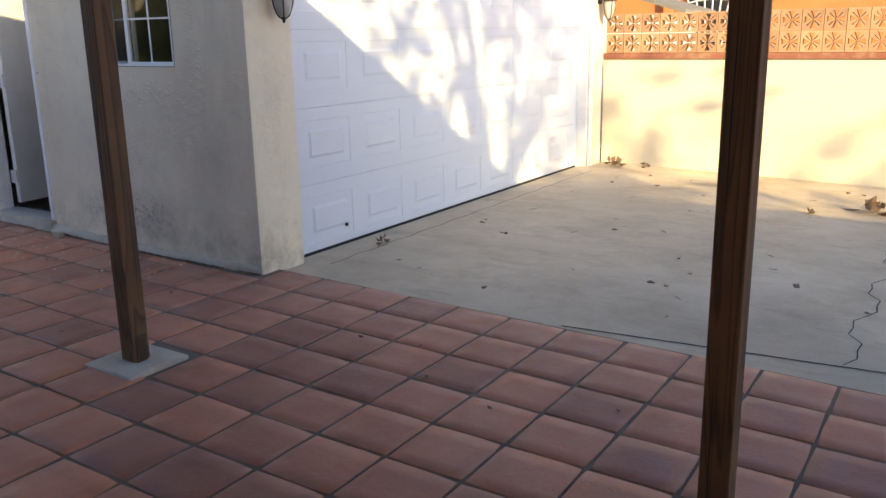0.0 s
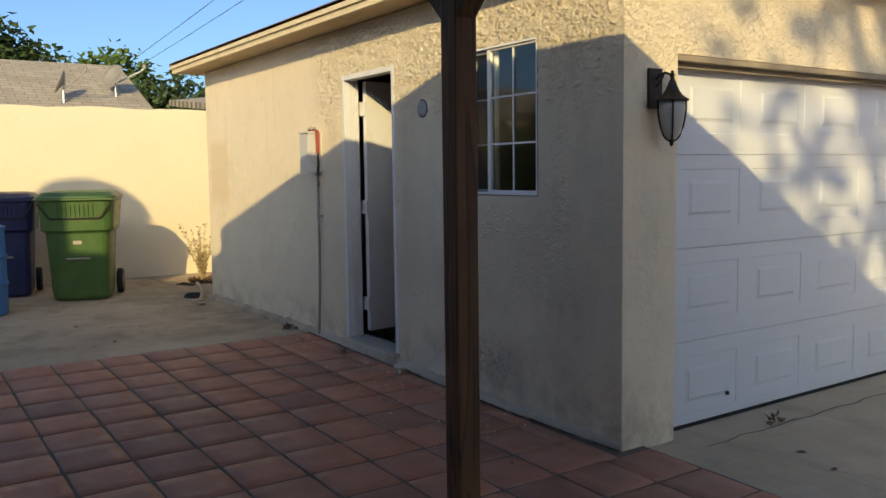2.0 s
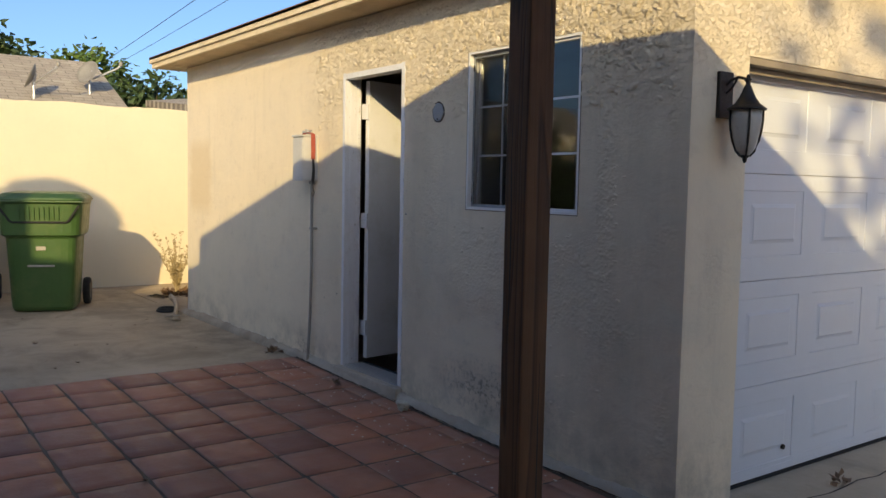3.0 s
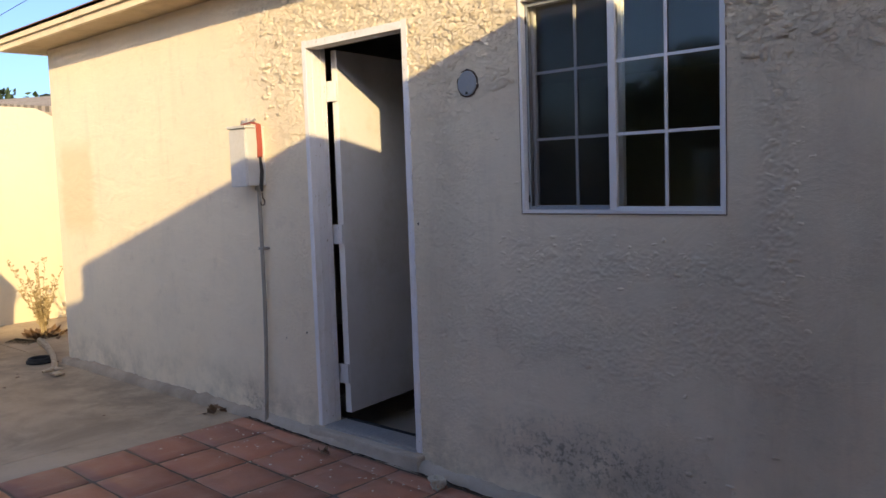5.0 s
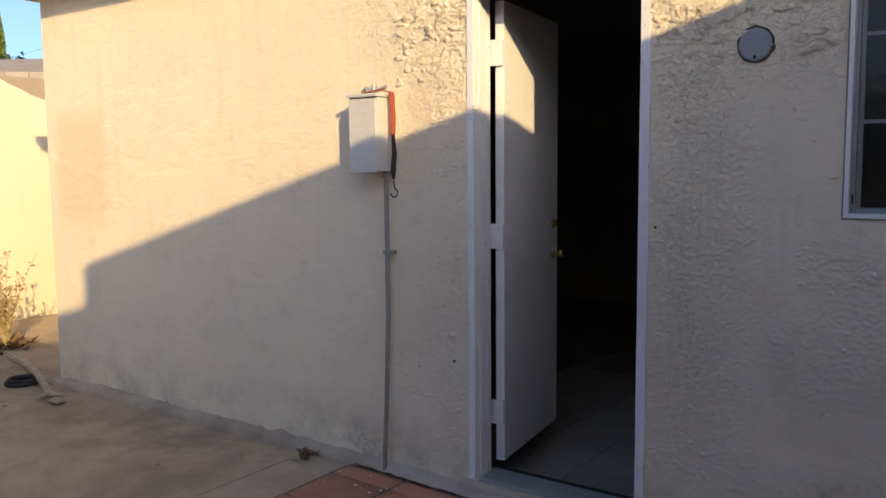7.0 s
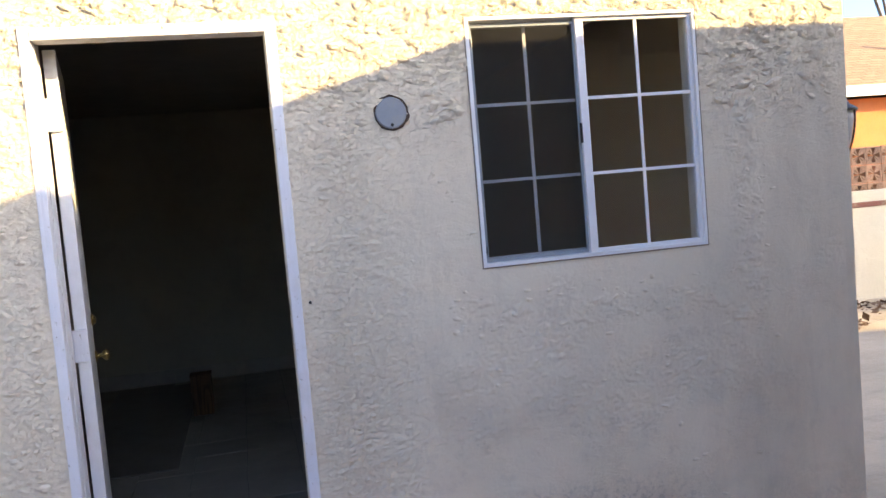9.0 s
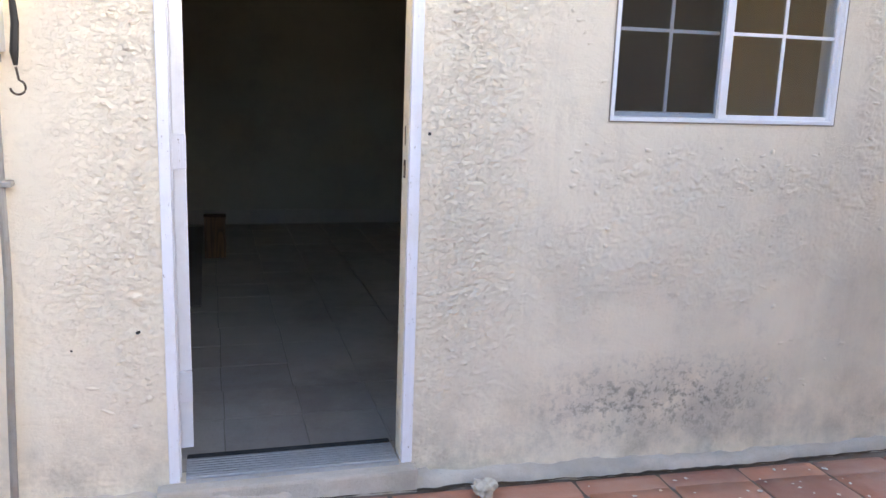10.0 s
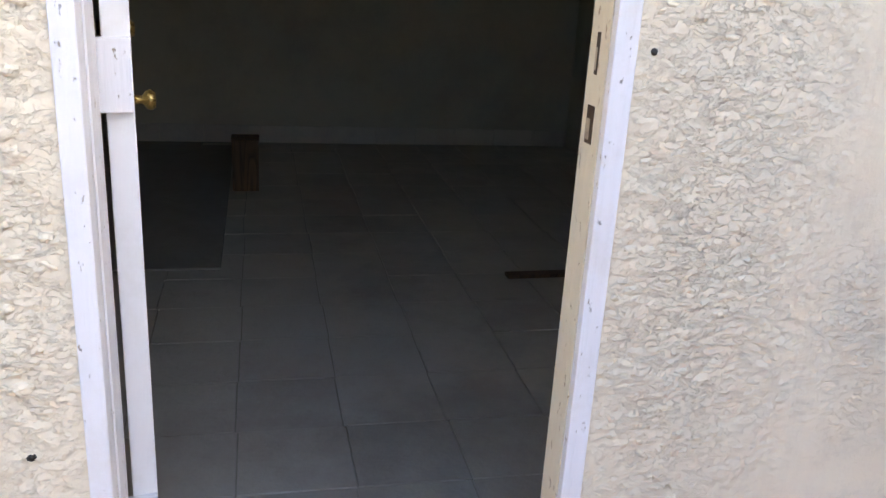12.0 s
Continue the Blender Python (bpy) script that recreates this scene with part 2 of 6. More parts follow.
def make_tile(name, a, b_, dirt, rough=0.6, worn=None):
    """Fired clay: each piece its own shade, clouded, scuffed and dusty; worn gives the pitch grid whose rims are rubbed pale."""
    m, nt, b, co = blank(name, rough, world_co=True)
    info = nt.nodes.new("ShaderNodeObjectInfo")
    c = mix(nt, ramp(nt, info.outputs["Random"], (0.0, 0.0), (0.6, 0.35), (0.85, 0.8), (1.0, 1.0)), a, b_)
    c = mix(nt, ramp(nt, grain(nt, co, 4.5, 7, 0.65), (0.38, 0.0), (0.7, 0.55)), c, dirt)
    c = mix(nt, ramp(nt, grain(nt, co, 32, 6, 0.7), (0.55, 0.0), (0.78, 0.35)), c, tuple(v * 0.6 for v in a))
    c = mix(nt, ramp(nt, grain(nt, co, 1.3, 6, 0.7), (0.5, 0.0), (0.7, 0.4)), c, (0.3, 0.19, 0.15))
    c = mix(nt, ramp(nt, grain(nt, mapped(nt, co, (1, 1, 1), 0.6), 0.8, 8, 0.72), (0.5, 0.0), (0.66, 0.45)), c, tuple(v * 0.45 for v in a))
    if worn:
        x, y, z = axis(nt, co)
        away = []
        for v, start, pitch in ((x, worn[0], worn[2]), (y, worn[1], worn[3])):
            u = maths(nt, "FRACT", maths(nt, "DIVIDE", maths(nt, "ADD", maths(nt, "SUBTRACT", v, start), 50 * pitch), pitch))
            away.append(maths(nt, "ABSOLUTE", maths(nt, "SUBTRACT", u, 0.5)))
        rim = ramp(nt, maths(nt, "ADD", maths(nt, "MAXIMUM", away[0], away[1]), maths(nt, "MULTIPLY", grain(nt, co, 14, 4, 0.6), 0.1)), (0.44, 0.0), (0.53, 0.5))
        rim = maths(nt, "MULTIPLY", rim, ramp(nt, grain(nt, co, 2.2, 5, 0.6), (0.4, 0.1), (0.62, 1.0)))
        c = mix(nt, rim, c, (0.5, 0.29, 0.21))
        # cement dust trodden in beside the wall
        dust = maths(nt, "MULTIPLY", between(nt, y, 3.5, 4.2, 0.2), ramp(nt, grain(nt, co, 5, 8, 0.7), (0.4, 0.0), (0.68, 0.5)))
        c = mix(nt, dust, c, (0.42, 0.27, 0.2))
    nt.links.new(c, b.inputs["Base Color"])
    nt.links.new(ramp(nt, grain(nt, co, 9, 5), (0.3, rough - 0.17), (0.7, rough + 0.2)), b.inputs["Roughness"])
    relief(nt, b, maths(nt, "ADD", grain(nt, co, 55, 5, 0.65), maths(nt, "MULTIPLY", grain(nt, co, 6, 3), 2.5)), 0.003)
    return m


def make_wood(name, dark, light, along=2, rough=0.7, scale=1.0):
    """Timber: growth rings cut lengthwise, fine pores, a few knots, blotchy stain."""
    m, nt, b, co = blank(name, rough)
    slow = [3.2 * scale] * 3
    slow[along] = 0.28 * scale
    rings = grain(nt, mapped(nt, co, tuple(slow)), 2.0, 2, 0.4, 0.5)
    rings = maths(nt, "FRACT", maths(nt, "MULTIPLY", rings, 13.0))
    rings = ramp(nt, rings, (0.0, 0.0), (0.55, 0.25), (0.85, 1.0), (1.0, 0.1))
    fine = [60 * scale] * 3
    fine[along] = 1.6 * scale
    pores = grain(nt, mapped(nt, co, tuple(fine)), 1.5, 5, 0.6)
    c = mix(nt, ramp(nt, grain(nt, co, 3.1, 6, 0.6), (0.35, 0.0), (0.68, 1.0)), tuple(v * 0.55 + w * 0.45 for v, w in zip(light, dark)), light)
    c = mix(nt, maths(nt, "MULTIPLY", rings, 0.75), c, dark)
    c = mix(nt, ramp(nt, pores, (0.55, 0.0), (0.72, 0.6)), c, tuple(v * 0.5 for v in dark))
    nt.links.new(c, b.inputs["Base Color"])
    relief(nt, b, maths(nt, "SUBTRACT", pores, maths(nt, "MULTIPLY", rings, 0.5)), 0.0025)
    return m


def make_leaf(name, a, b_):
    m, nt, b, co = blank(name, 0.6)
    geo = nt.nodes.new("ShaderNodeNewGeometry")
    c = mix(nt, geo.outputs["Random Per Island"], a, b_)
    c = mix(nt, ramp(nt, grain(nt, co, 1.2, 4), (0.4, 0.0), (0.7, 0.6)), c, tuple(v * 0.6 for v in a))
    nt.links.new(c, b.inputs["Base Color"])
    b.inputs["Transmission Weight"].default_value = 0.0
    b.inputs["Subsurface Weight"].default_value = 0.0
    return m


def make_shingle(name, a, b_, row=0.14, tab=0.3, across="y"):
    """Courses of asphalt shingles."""
    m, nt, b, co = blank(name, 0.95, world_co=True)
    x, y, z = axis(nt, co)
    brick = nt.nodes.new("ShaderNodeTexBrick")
    brick.inputs["Scale"].default_value = 1.0
    brick.inputs["Mortar Size"].default_value = 0.008
    brick.inputs["Brick Width"].default_value, brick.inputs["Row Height"].default_value = tab, row
    brick.inputs["Color1"].default_value, brick.inputs["Color2"].default_value = (*a, 1), (*b_, 1)
    brick.inputs["Mortar"].default_value = (*tuple(v * 0.4 for v in a), 1)
    comb = nt.nodes.new("ShaderNodeCombineXYZ")
    nt.links.new(y if across == "y" else x, comb.inputs[0])
    nt.links.new(x if across == "y" else y, comb.inputs[1])
    nt.links.new(comb.outputs[0], brick.inputs["Vector"])
    c = mix(nt, ramp(nt, grain(nt, co, 1.4, 6, 0.7), (0.4, 0.0), (0.75, 0.6)), brick.outputs["Color"], tuple(v * 0.65 for v in a))
    c = mix(nt, ramp(nt, grain(nt, co, 60, 3), (0.5, 0.0), (0.8, 0.5)), c, tuple(min(1, v * 1.5) for v in b_))
    nt.links.new(c, b.inputs["Base Color"])
    relief(nt, b, maths(nt, "ADD", maths(nt, "MULTIPLY", brick.outputs["Fac"], -1.0), grain(nt, co, 70, 4)), 0.008)
    return m


def make_glass(name):
    m, nt, b, co = blank(name, 0.03)
    b.inputs["Base Color"].default_value = (0.86, 0.9, 0.88, 1)
    b.inputs["Transmission Weight"].default_value = 1.0
    b.inputs["IOR"].default_value = 1.5
    relief(nt, b, grain(nt, co, 2.0, 2), 0.0006)
    return m


CREAM = (0.8, 0.69, 0.525)
STUCCO = make_stucco("cream_stucco", CREAM)
STUCCO_PLAIN = make_stucco("cream_stucco_smooth", (0.76, 0.66, 0.485), False)
CONCRETE = make_concrete("old_concrete", (0.6, 0.49, 0.36))
CEMENT = plain("grey_cement", (0.42, 0.4, 0.37), 0.9, vary=0.25, scale=6, bump=0.006, dirt=(0.2, 0.17, 0.13))
TERRACOTTA = make_tile("terracotta", (0.54, 0.2, 0.118), (0.28, 0.112, 0.083), (0.52, 0.26, 0.175), 0.6, (-7.63, 4.0, 0.3433, 0.3333))
GROUT = make_concrete("brown_grout", (0.2, 0.15, 0.115))
INNER_TILE = make_tile("grey_floor_tile", (0.42, 0.39, 0.34), (0.36, 0.335, 0.3), (0.46, 0.42, 0.37), 0.6)
INNER_GROUT = make_concrete("floor_grout", (0.3, 0.28, 0.24))
# interior wall tone, lowered to carry the dimness of the room
INNER_WALL = plain("shade_darkened_interior", (0.42, 0.385, 0.31), 0.9, vary=0.2, scale=1.5, bump=0.002, dirt=(0.3, 0.27, 0.21))
BARE_BLOCK = plain("bare_block", (0.34, 0.27, 0.2), 0.95, vary=0.25, scale=5, bump=0.004)
FOOTING = make_concrete("limewashed_footing", (0.58, 0.51, 0.42))
VENT_GREY = plain("blue_grey_enamel", (0.25, 0.28, 0.31), 0.6, vary=0.2, scale=30, dirt=(0.3, 0.28, 0.24))
POST_WOOD = make_wood("brown_stained_timber", (0.032, 0.015, 0.007), (0.19, 0.095, 0.042))
STICK = make_wood("grey_driftwood", (0.26, 0.2, 0.14), (0.5, 0.42, 0.32), 0)
LINING = make_chipped("bare_cream_jamb", (0.76, 0.69, 0.54), (0.36, 0.25, 0.15))
WHITE = plain("white_paint", (0.78, 0.78, 0.78), 0.45, vary=0.08, scale=5, dirt=(0.6, 0.58, 0.52))
TRIM_WHITE = make_chipped("chipped_white_trim", (0.76, 0.76, 0.78), (0.33, 0.27, 0.2))
DOOR_WHITE = plain("garage_door_white", (0.61, 0.64, 0.69), 0.4, vary=0.05, scale=3, bump=0.0006)
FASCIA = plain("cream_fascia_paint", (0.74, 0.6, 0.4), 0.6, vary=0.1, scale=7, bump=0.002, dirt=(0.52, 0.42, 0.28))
# the fascia cream set darker, shade of the eave's underside in the colour
SOFFIT = plain("shaded_soffit_cream", (0.62, 0.48, 0.3), 0.8, vary=0.18, scale=4, bump=0.002, dirt=(0.35, 0.25, 0.15))
# weathered grey-brown, also darkened for the shadow over the garage door
HEADER = plain("weathered_header", (0.3, 0.245, 0.185), 0.85, vary=0.25, scale=6, bump=0.002, dirt=(0.18, 0.14, 0.1))
BLACK = plain("black_iron", (0.022, 0.02, 0.018), 0.45, 0.3, vary=0.3, scale=20, bump=0.001)
RUST = plain("rusty_bracket", (0.07, 0.045, 0.03), 0.8, 0.2, vary=0.4, scale=25, bump=0.001, dirt=(0.14, 0.07, 0.035))
RUBBER = plain("black_rubber", (0.02, 0.02, 0.02), 0.85, vary=0.3, scale=20)
FROST = plain("frosted_glass", (0.42, 0.41, 0.38), 0.35, vary=0.08, scale=8)
STEEL = plain("galvanised_steel", (0.5, 0.5, 0.5), 0.45, 0.7, vary=0.2, scale=15)
CONDUIT = plain("grey_conduit", (0.3, 0.28, 0.25), 0.55, 0.35, vary=0.25, scale=12, dirt=(0.25, 0.2, 0.15))
BOX_GREY = plain("pale_grey_enamel", (0.55, 0.55, 0.54), 0.5, vary=0.15, scale=10, dirt=(0.4, 0.37, 0.32))
BRASS = plain("worn_brass", (0.55, 0.38, 0.14), 0.3, 0.9, vary=0.25, scale=30)
RED = plain("faded_red_strap", (0.34, 0.07, 0.05), 0.8, vary=0.25, scale=30)
GLASS = make_glass("window_glass")
NET = plain("insect_mesh", (0.016, 0.015, 0.014), 0.9, vary=0.15, scale=6)
NET.node_tree.nodes["Principled BSDF"].inputs["Alpha"].default_value = 0.25


# ---- mesh helpers ----
def mesh_of(name, bm, material, smooth=False):
    me = bpy.data.meshes.new(name)
    bmesh.ops.recalc_face_normals(bm, faces=bm.faces)
    bm.to_mesh(me)
    bm.free()
    for mat in material if isinstance(material, (list, tuple)) else [material]:
        me.materials.append(mat)
    if smooth:
        for p in me.polygons:
            p.use_smooth = True
    return me


def part(name, bm, material, parent, label="", smooth=False):
    """One mesh object under a thing or a part; its mesh is in the thing's own coordinates."""
    ob = new(name, mesh_of(name, bm, material, smooth))
    ob.parent = parent
    return tagged(ob, label)


def thing(name, label, category, at=None, group="", kind=""):
    """An Empty at the base of a thing, which parents its parts."""
    ob = new(name)
    ob.empty_display_size = 0.1
    if at is not None:
        ob.matrix_basis = at
    return tagged(ob, label, category, group, kind)


def solid(name, bm, material, label, category, kind="", at=None, smooth=False, group=""):
    """A thing that is one mesh."""
    ob = new(name, mesh_of(name, bm, material, smooth))
    if at is not None:
        ob.matrix_basis = at
    return tagged(ob, label, category, group, kind)


def box(bm, x0, x1, y0, y1, z0, z1, bevel=0.0):
    """Adds a box, its edges eased by bevel."""
    b = bmesh.new()
    bmesh.ops.create_cube(b, size=1)
    for v in b.verts:
        v.co = Vector(((x0 + x1) / 2 + v.co.x * (x1 - x0), (y0 + y1) / 2 + v.co.y * (y1 - y0), (z0 + z1) / 2 + v.co.z * (z1 - z0)))
    if bevel:
        bmesh.ops.bevel(b, geom=b.edges[:], offset=bevel, segments=2, affect="EDGES", profile=0.6)
    return join(bm, b)


def join(bm, other, m=None):
    """Adds the mesh of other, moved by m, to bm."""
    if m is not None:
        bmesh.ops.transform(other, matrix=m, verts=other.verts)
    me = bpy.data.meshes.new("scratch")
    other.to_mesh(me)
    other.free()
    bm.from_mesh(me)
    bpy.data.meshes.remove(me)
    return bm


def boxes(*specs, bevel=0.0):
    bm = bmesh.new()
    for s in specs:
        box(bm, *s, bevel=bevel)
    return bm


def tube(bm, points, radius, sides=8, cap=True):
    """A pipe along points; radius is a number or one for each point."""
    rings, pts = [], [Vector(p) for p in points]
    for i, p in enumerate(pts):
        way = (pts[min(i + 1, len(pts) - 1)] - pts[max(i - 1, 0)]).normalized()
        side = way.cross(Vector((0, 0, 1)) if abs(way.z) < 0.95 else Vector((1, 0, 0))).normalized()
        up = side.cross(way)
        r = radius[i] if isinstance(radius, (list, tuple)) else radius
        rings.append([bm.verts.new(p + (side * math.cos(a) + up * math.sin(a)) * r) for a in (2 * math.pi * k / sides for k in range(sides))])
    for a, b in zip(rings, rings[1:]):
        for k in range(sides):
            bm.faces.new((a[k], a[(k + 1) % sides], b[(k + 1) % sides], b[k]))
    if cap:
        bm.faces.new(rings[0][::-1])
        bm.faces.new(rings[-1])
    return bm


def lathe(bm, profile, sides=20, m=None, flat=1.0):
    """A turned shape about z from (radius, height) pairs."""
    b = bmesh.new()
    rings = [[b.verts.new((r * math.cos(2 * math.pi * k / sides), r * flat * math.sin(2 * math.pi * k / sides), z)) for k in range(sides)] for r, z in profile]
    for p, q in zip(rings, rings[1:]):
        for k in range(sides):
            b.faces.new((p[k], p[(k + 1) % sides], q[(k + 1) % sides], q[k]))
    b.faces.new(rings[0][::-1])
    b.faces.new(rings[-1])
    return join(bm, b, m)


def pierced(plane, c0, c1, u0, u1, z0, z1, holes):
    """A wall between c0 and c1 across ('x' or 'y'), u0..u1 along and z0..z1 high, with holes (u0, u1, z0, z1) cut through."""
    us = sorted({u0, u1, *[h[0] for h in holes], *[h[1] for h in holes]})
    zs = sorted({z0, z1, *[h[2] for h in holes], *[h[3] for h in holes]})

    def full(i, j):
        if not (0 <= i < len(us) - 1 and 0 <= j < len(zs) - 1):
            return False
        u, z = (us[i] + us[i + 1]) / 2, (zs[j] + zs[j + 1]) / 2
        return not any(h[0] < u < h[1] and h[2] < z < h[3] for h in holes)

    bm = bmesh.new()
    seen = {}

    def vert(u, c, z):
        key = (u, c, z)
        if key not in seen:
            seen[key] = bm.verts.new((u, c, z) if plane == "y" else (c, u, z))
        return seen[key]

    for i in range(len(us) - 1):
        for j in range(len(zs) - 1):
            if not full(i, j):
                continue
            a, b, c, d = us[i], us[i + 1], zs[j], zs[j + 1]
            for k in (c0, c1):
                bm.faces.new([vert(a, k, c), vert(b, k, c), vert(b, k, d), vert(a, k, d)])
            for open_side, (p, q) in ((full(i - 1, j), ((a, c), (a, d))), (full(i + 1, j), ((b, c), (b, d))), (full(i, j - 1), ((a, c), (b, c))), (full(i, j + 1), ((a, d), (b, d)))):
                if not open_side:
                    bm.faces.new([vert(p[0], c0, p[1]), vert(q[0], c0, q[1]), vert(q[0], c1, q[1]), vert(p[0], c1, p[1])])
    return bm


def ground_z(x):
    """The yard falls gently towards the east."""
    return -0.2424 - 0.0237 * min(max(x, -7.6), 6.0)


# ---- ground ----
def build_ground():
    bm = bmesh.new()
    xs = [-900, -60, -12.9, -10.2, -7.6, -4.0, 0, 6.0, 60, 900]
    ys = [-900, -60, -1.2, 3.88, 9.5, 60, 900]
    grid = [[bm.verts.new((x, y, ground_z(x) - 0.012)) for y in ys] for x in xs]
    for i in range(len(xs) - 1):
        for j in range(len(ys) - 1):
            if -10.3 < (xs[i] + xs[i + 1]) / 2 < -4 and 3.8 < (ys[j] + ys[j + 1]) / 2 < 9.5:
                continue  # the garage has its own floor
            bm.faces.new((grid[i][j], grid[i + 1][j], grid[i + 1][j + 1], grid[i][j + 1]))
    solid("ground", bm, CONCRETE, "bare earth and old paving that spreads round the yard", "ground", "structure")


def build_slab(name, x0, x1, y0, y1, label, lift=0.0):
    bm = bmesh.new()
    b = bmesh.new()
    bmesh.ops.create_cube(b, size=1)
    for v in b.verts:
        x, y = (x0, x1)[v.co.x > 0], (y0, y1)[v.co.y > 0]
        v.co = Vector((x, y, ground_z(x) + lift if v.co.z > 0 else -0.6))
    bmesh.ops.bevel(b, geom=[e for e in b.edges if all(v.co.z > -0.5 for v in e.verts)], offset=0.006, segments=2, affect="EDGES")
    join(bm, b)
    return solid(name, bm, CONCRETE, label, "paving", "structure")


build_ground()
build_slab("pavement_drive", -3.86, 1.2, 4.02, 9.6, "stained grey concrete driveway slab before the garage door")
build_slab("pavement_drive_east", 1.206, 9.0, 4.02, 9.6, "stained grey concrete driveway slab beside the block wall")
build_slab("pavement_strip", -7.94, -7.64, -3.0, 3.78, "narrow concrete strip that edges the terracotta tiles", 0.004)
build_slab("pavement_yard", -12.9, -7.946, -3.0, 3.78, "brownish concrete yard slab under the rubbish bins")
build_slab("pavement_side", -12.9, -10.36, 3.786, 9.6, "brownish concrete slab behind the garage")

# ---- garage shell ----
GX0, GX1, GY0, GY1 = -10.30, -3.91, 3.84, 9.58
DOOR_HOLE = (-6.955, -6.18, 0.0, 2.115)
WIN_HOLE = (-5.485, -4.585, 1.215, 2.105)
BIG_HOLE = (4.25, 9.2, -0.7, 1.965)
TOP = 2.5


def build_shell():
    w = pierced("y", GY0, GY0 + 0.066, GX0, GX1, -0.5, TOP, [DOOR_HOLE, WIN_HOLE])
    bmesh.ops.bevel(w, geom=[e for e in w.edges if abs(e.verts[0].co.x - GX1) < 1e-4 and abs(e.verts[1].co.x - GX1) < 1e-4 and abs(e.verts[0].co.y - GY0) < 1e-4 and abs(e.verts[1].co.y - GY0) < 1e-4], offset=0.02, segments=3, affect="EDGES")
    solid("wall_south", w, STUCCO, "cream trowelled stucco wall with mould stains near the ground", "wall", "structure")
    solid("wall_east", pierced("x", GX1 - 0.15, GX1, GY0 + 0.066, GY1, -0.5, TOP, [BIG_HOLE]), STUCCO, "cream stucco wall round the garage door opening", "wall", "structure")
    solid("wall_north", boxes((GX0, GX1 - 0.152, GY1 - 0.15, GY1, -0.5, TOP)), STUCCO_PLAIN, "cream stucco wall at the back of the garage", "wall", "structure")
    solid("wall_west", boxes((GX0, GX0 + 0.15, GY0 + 0.068, GY1 - 0.152, -0.5, TOP)), STUCCO_PLAIN, "cream stucco wall at the far end of the garage", "wall", "structure")
    # inner lining, its colour darkened so that the room is dim
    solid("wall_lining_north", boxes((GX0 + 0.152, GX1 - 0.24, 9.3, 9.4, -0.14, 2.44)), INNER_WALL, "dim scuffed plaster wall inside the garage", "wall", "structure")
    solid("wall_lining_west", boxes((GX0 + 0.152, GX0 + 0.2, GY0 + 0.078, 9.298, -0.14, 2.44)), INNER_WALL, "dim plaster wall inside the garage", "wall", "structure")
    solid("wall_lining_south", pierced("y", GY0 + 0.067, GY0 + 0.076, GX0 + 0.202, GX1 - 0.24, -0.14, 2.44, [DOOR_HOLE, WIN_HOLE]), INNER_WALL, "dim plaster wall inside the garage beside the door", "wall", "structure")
    # added sheet that hides the bright door back from the window
    solid("wall_lining_east", boxes((GX1 - 0.26, GX1 - 0.242, GY0 + 0.078, 9.298, -0.14, 2.44)), INNER_WALL, "added dark lining behind the garage door that dims the window view", "wall", "structure")
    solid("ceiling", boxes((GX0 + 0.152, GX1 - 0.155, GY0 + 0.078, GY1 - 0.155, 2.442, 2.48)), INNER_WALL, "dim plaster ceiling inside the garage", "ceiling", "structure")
    solid("floor_slab", boxes((GX0 + 0.152, GX1 - 0.16, GY0 + 0.068, GY1 - 0.152, -0.5, -0.145)), INNER_GROUT, "grey grout bed of the garage floor", "floor", "structure")


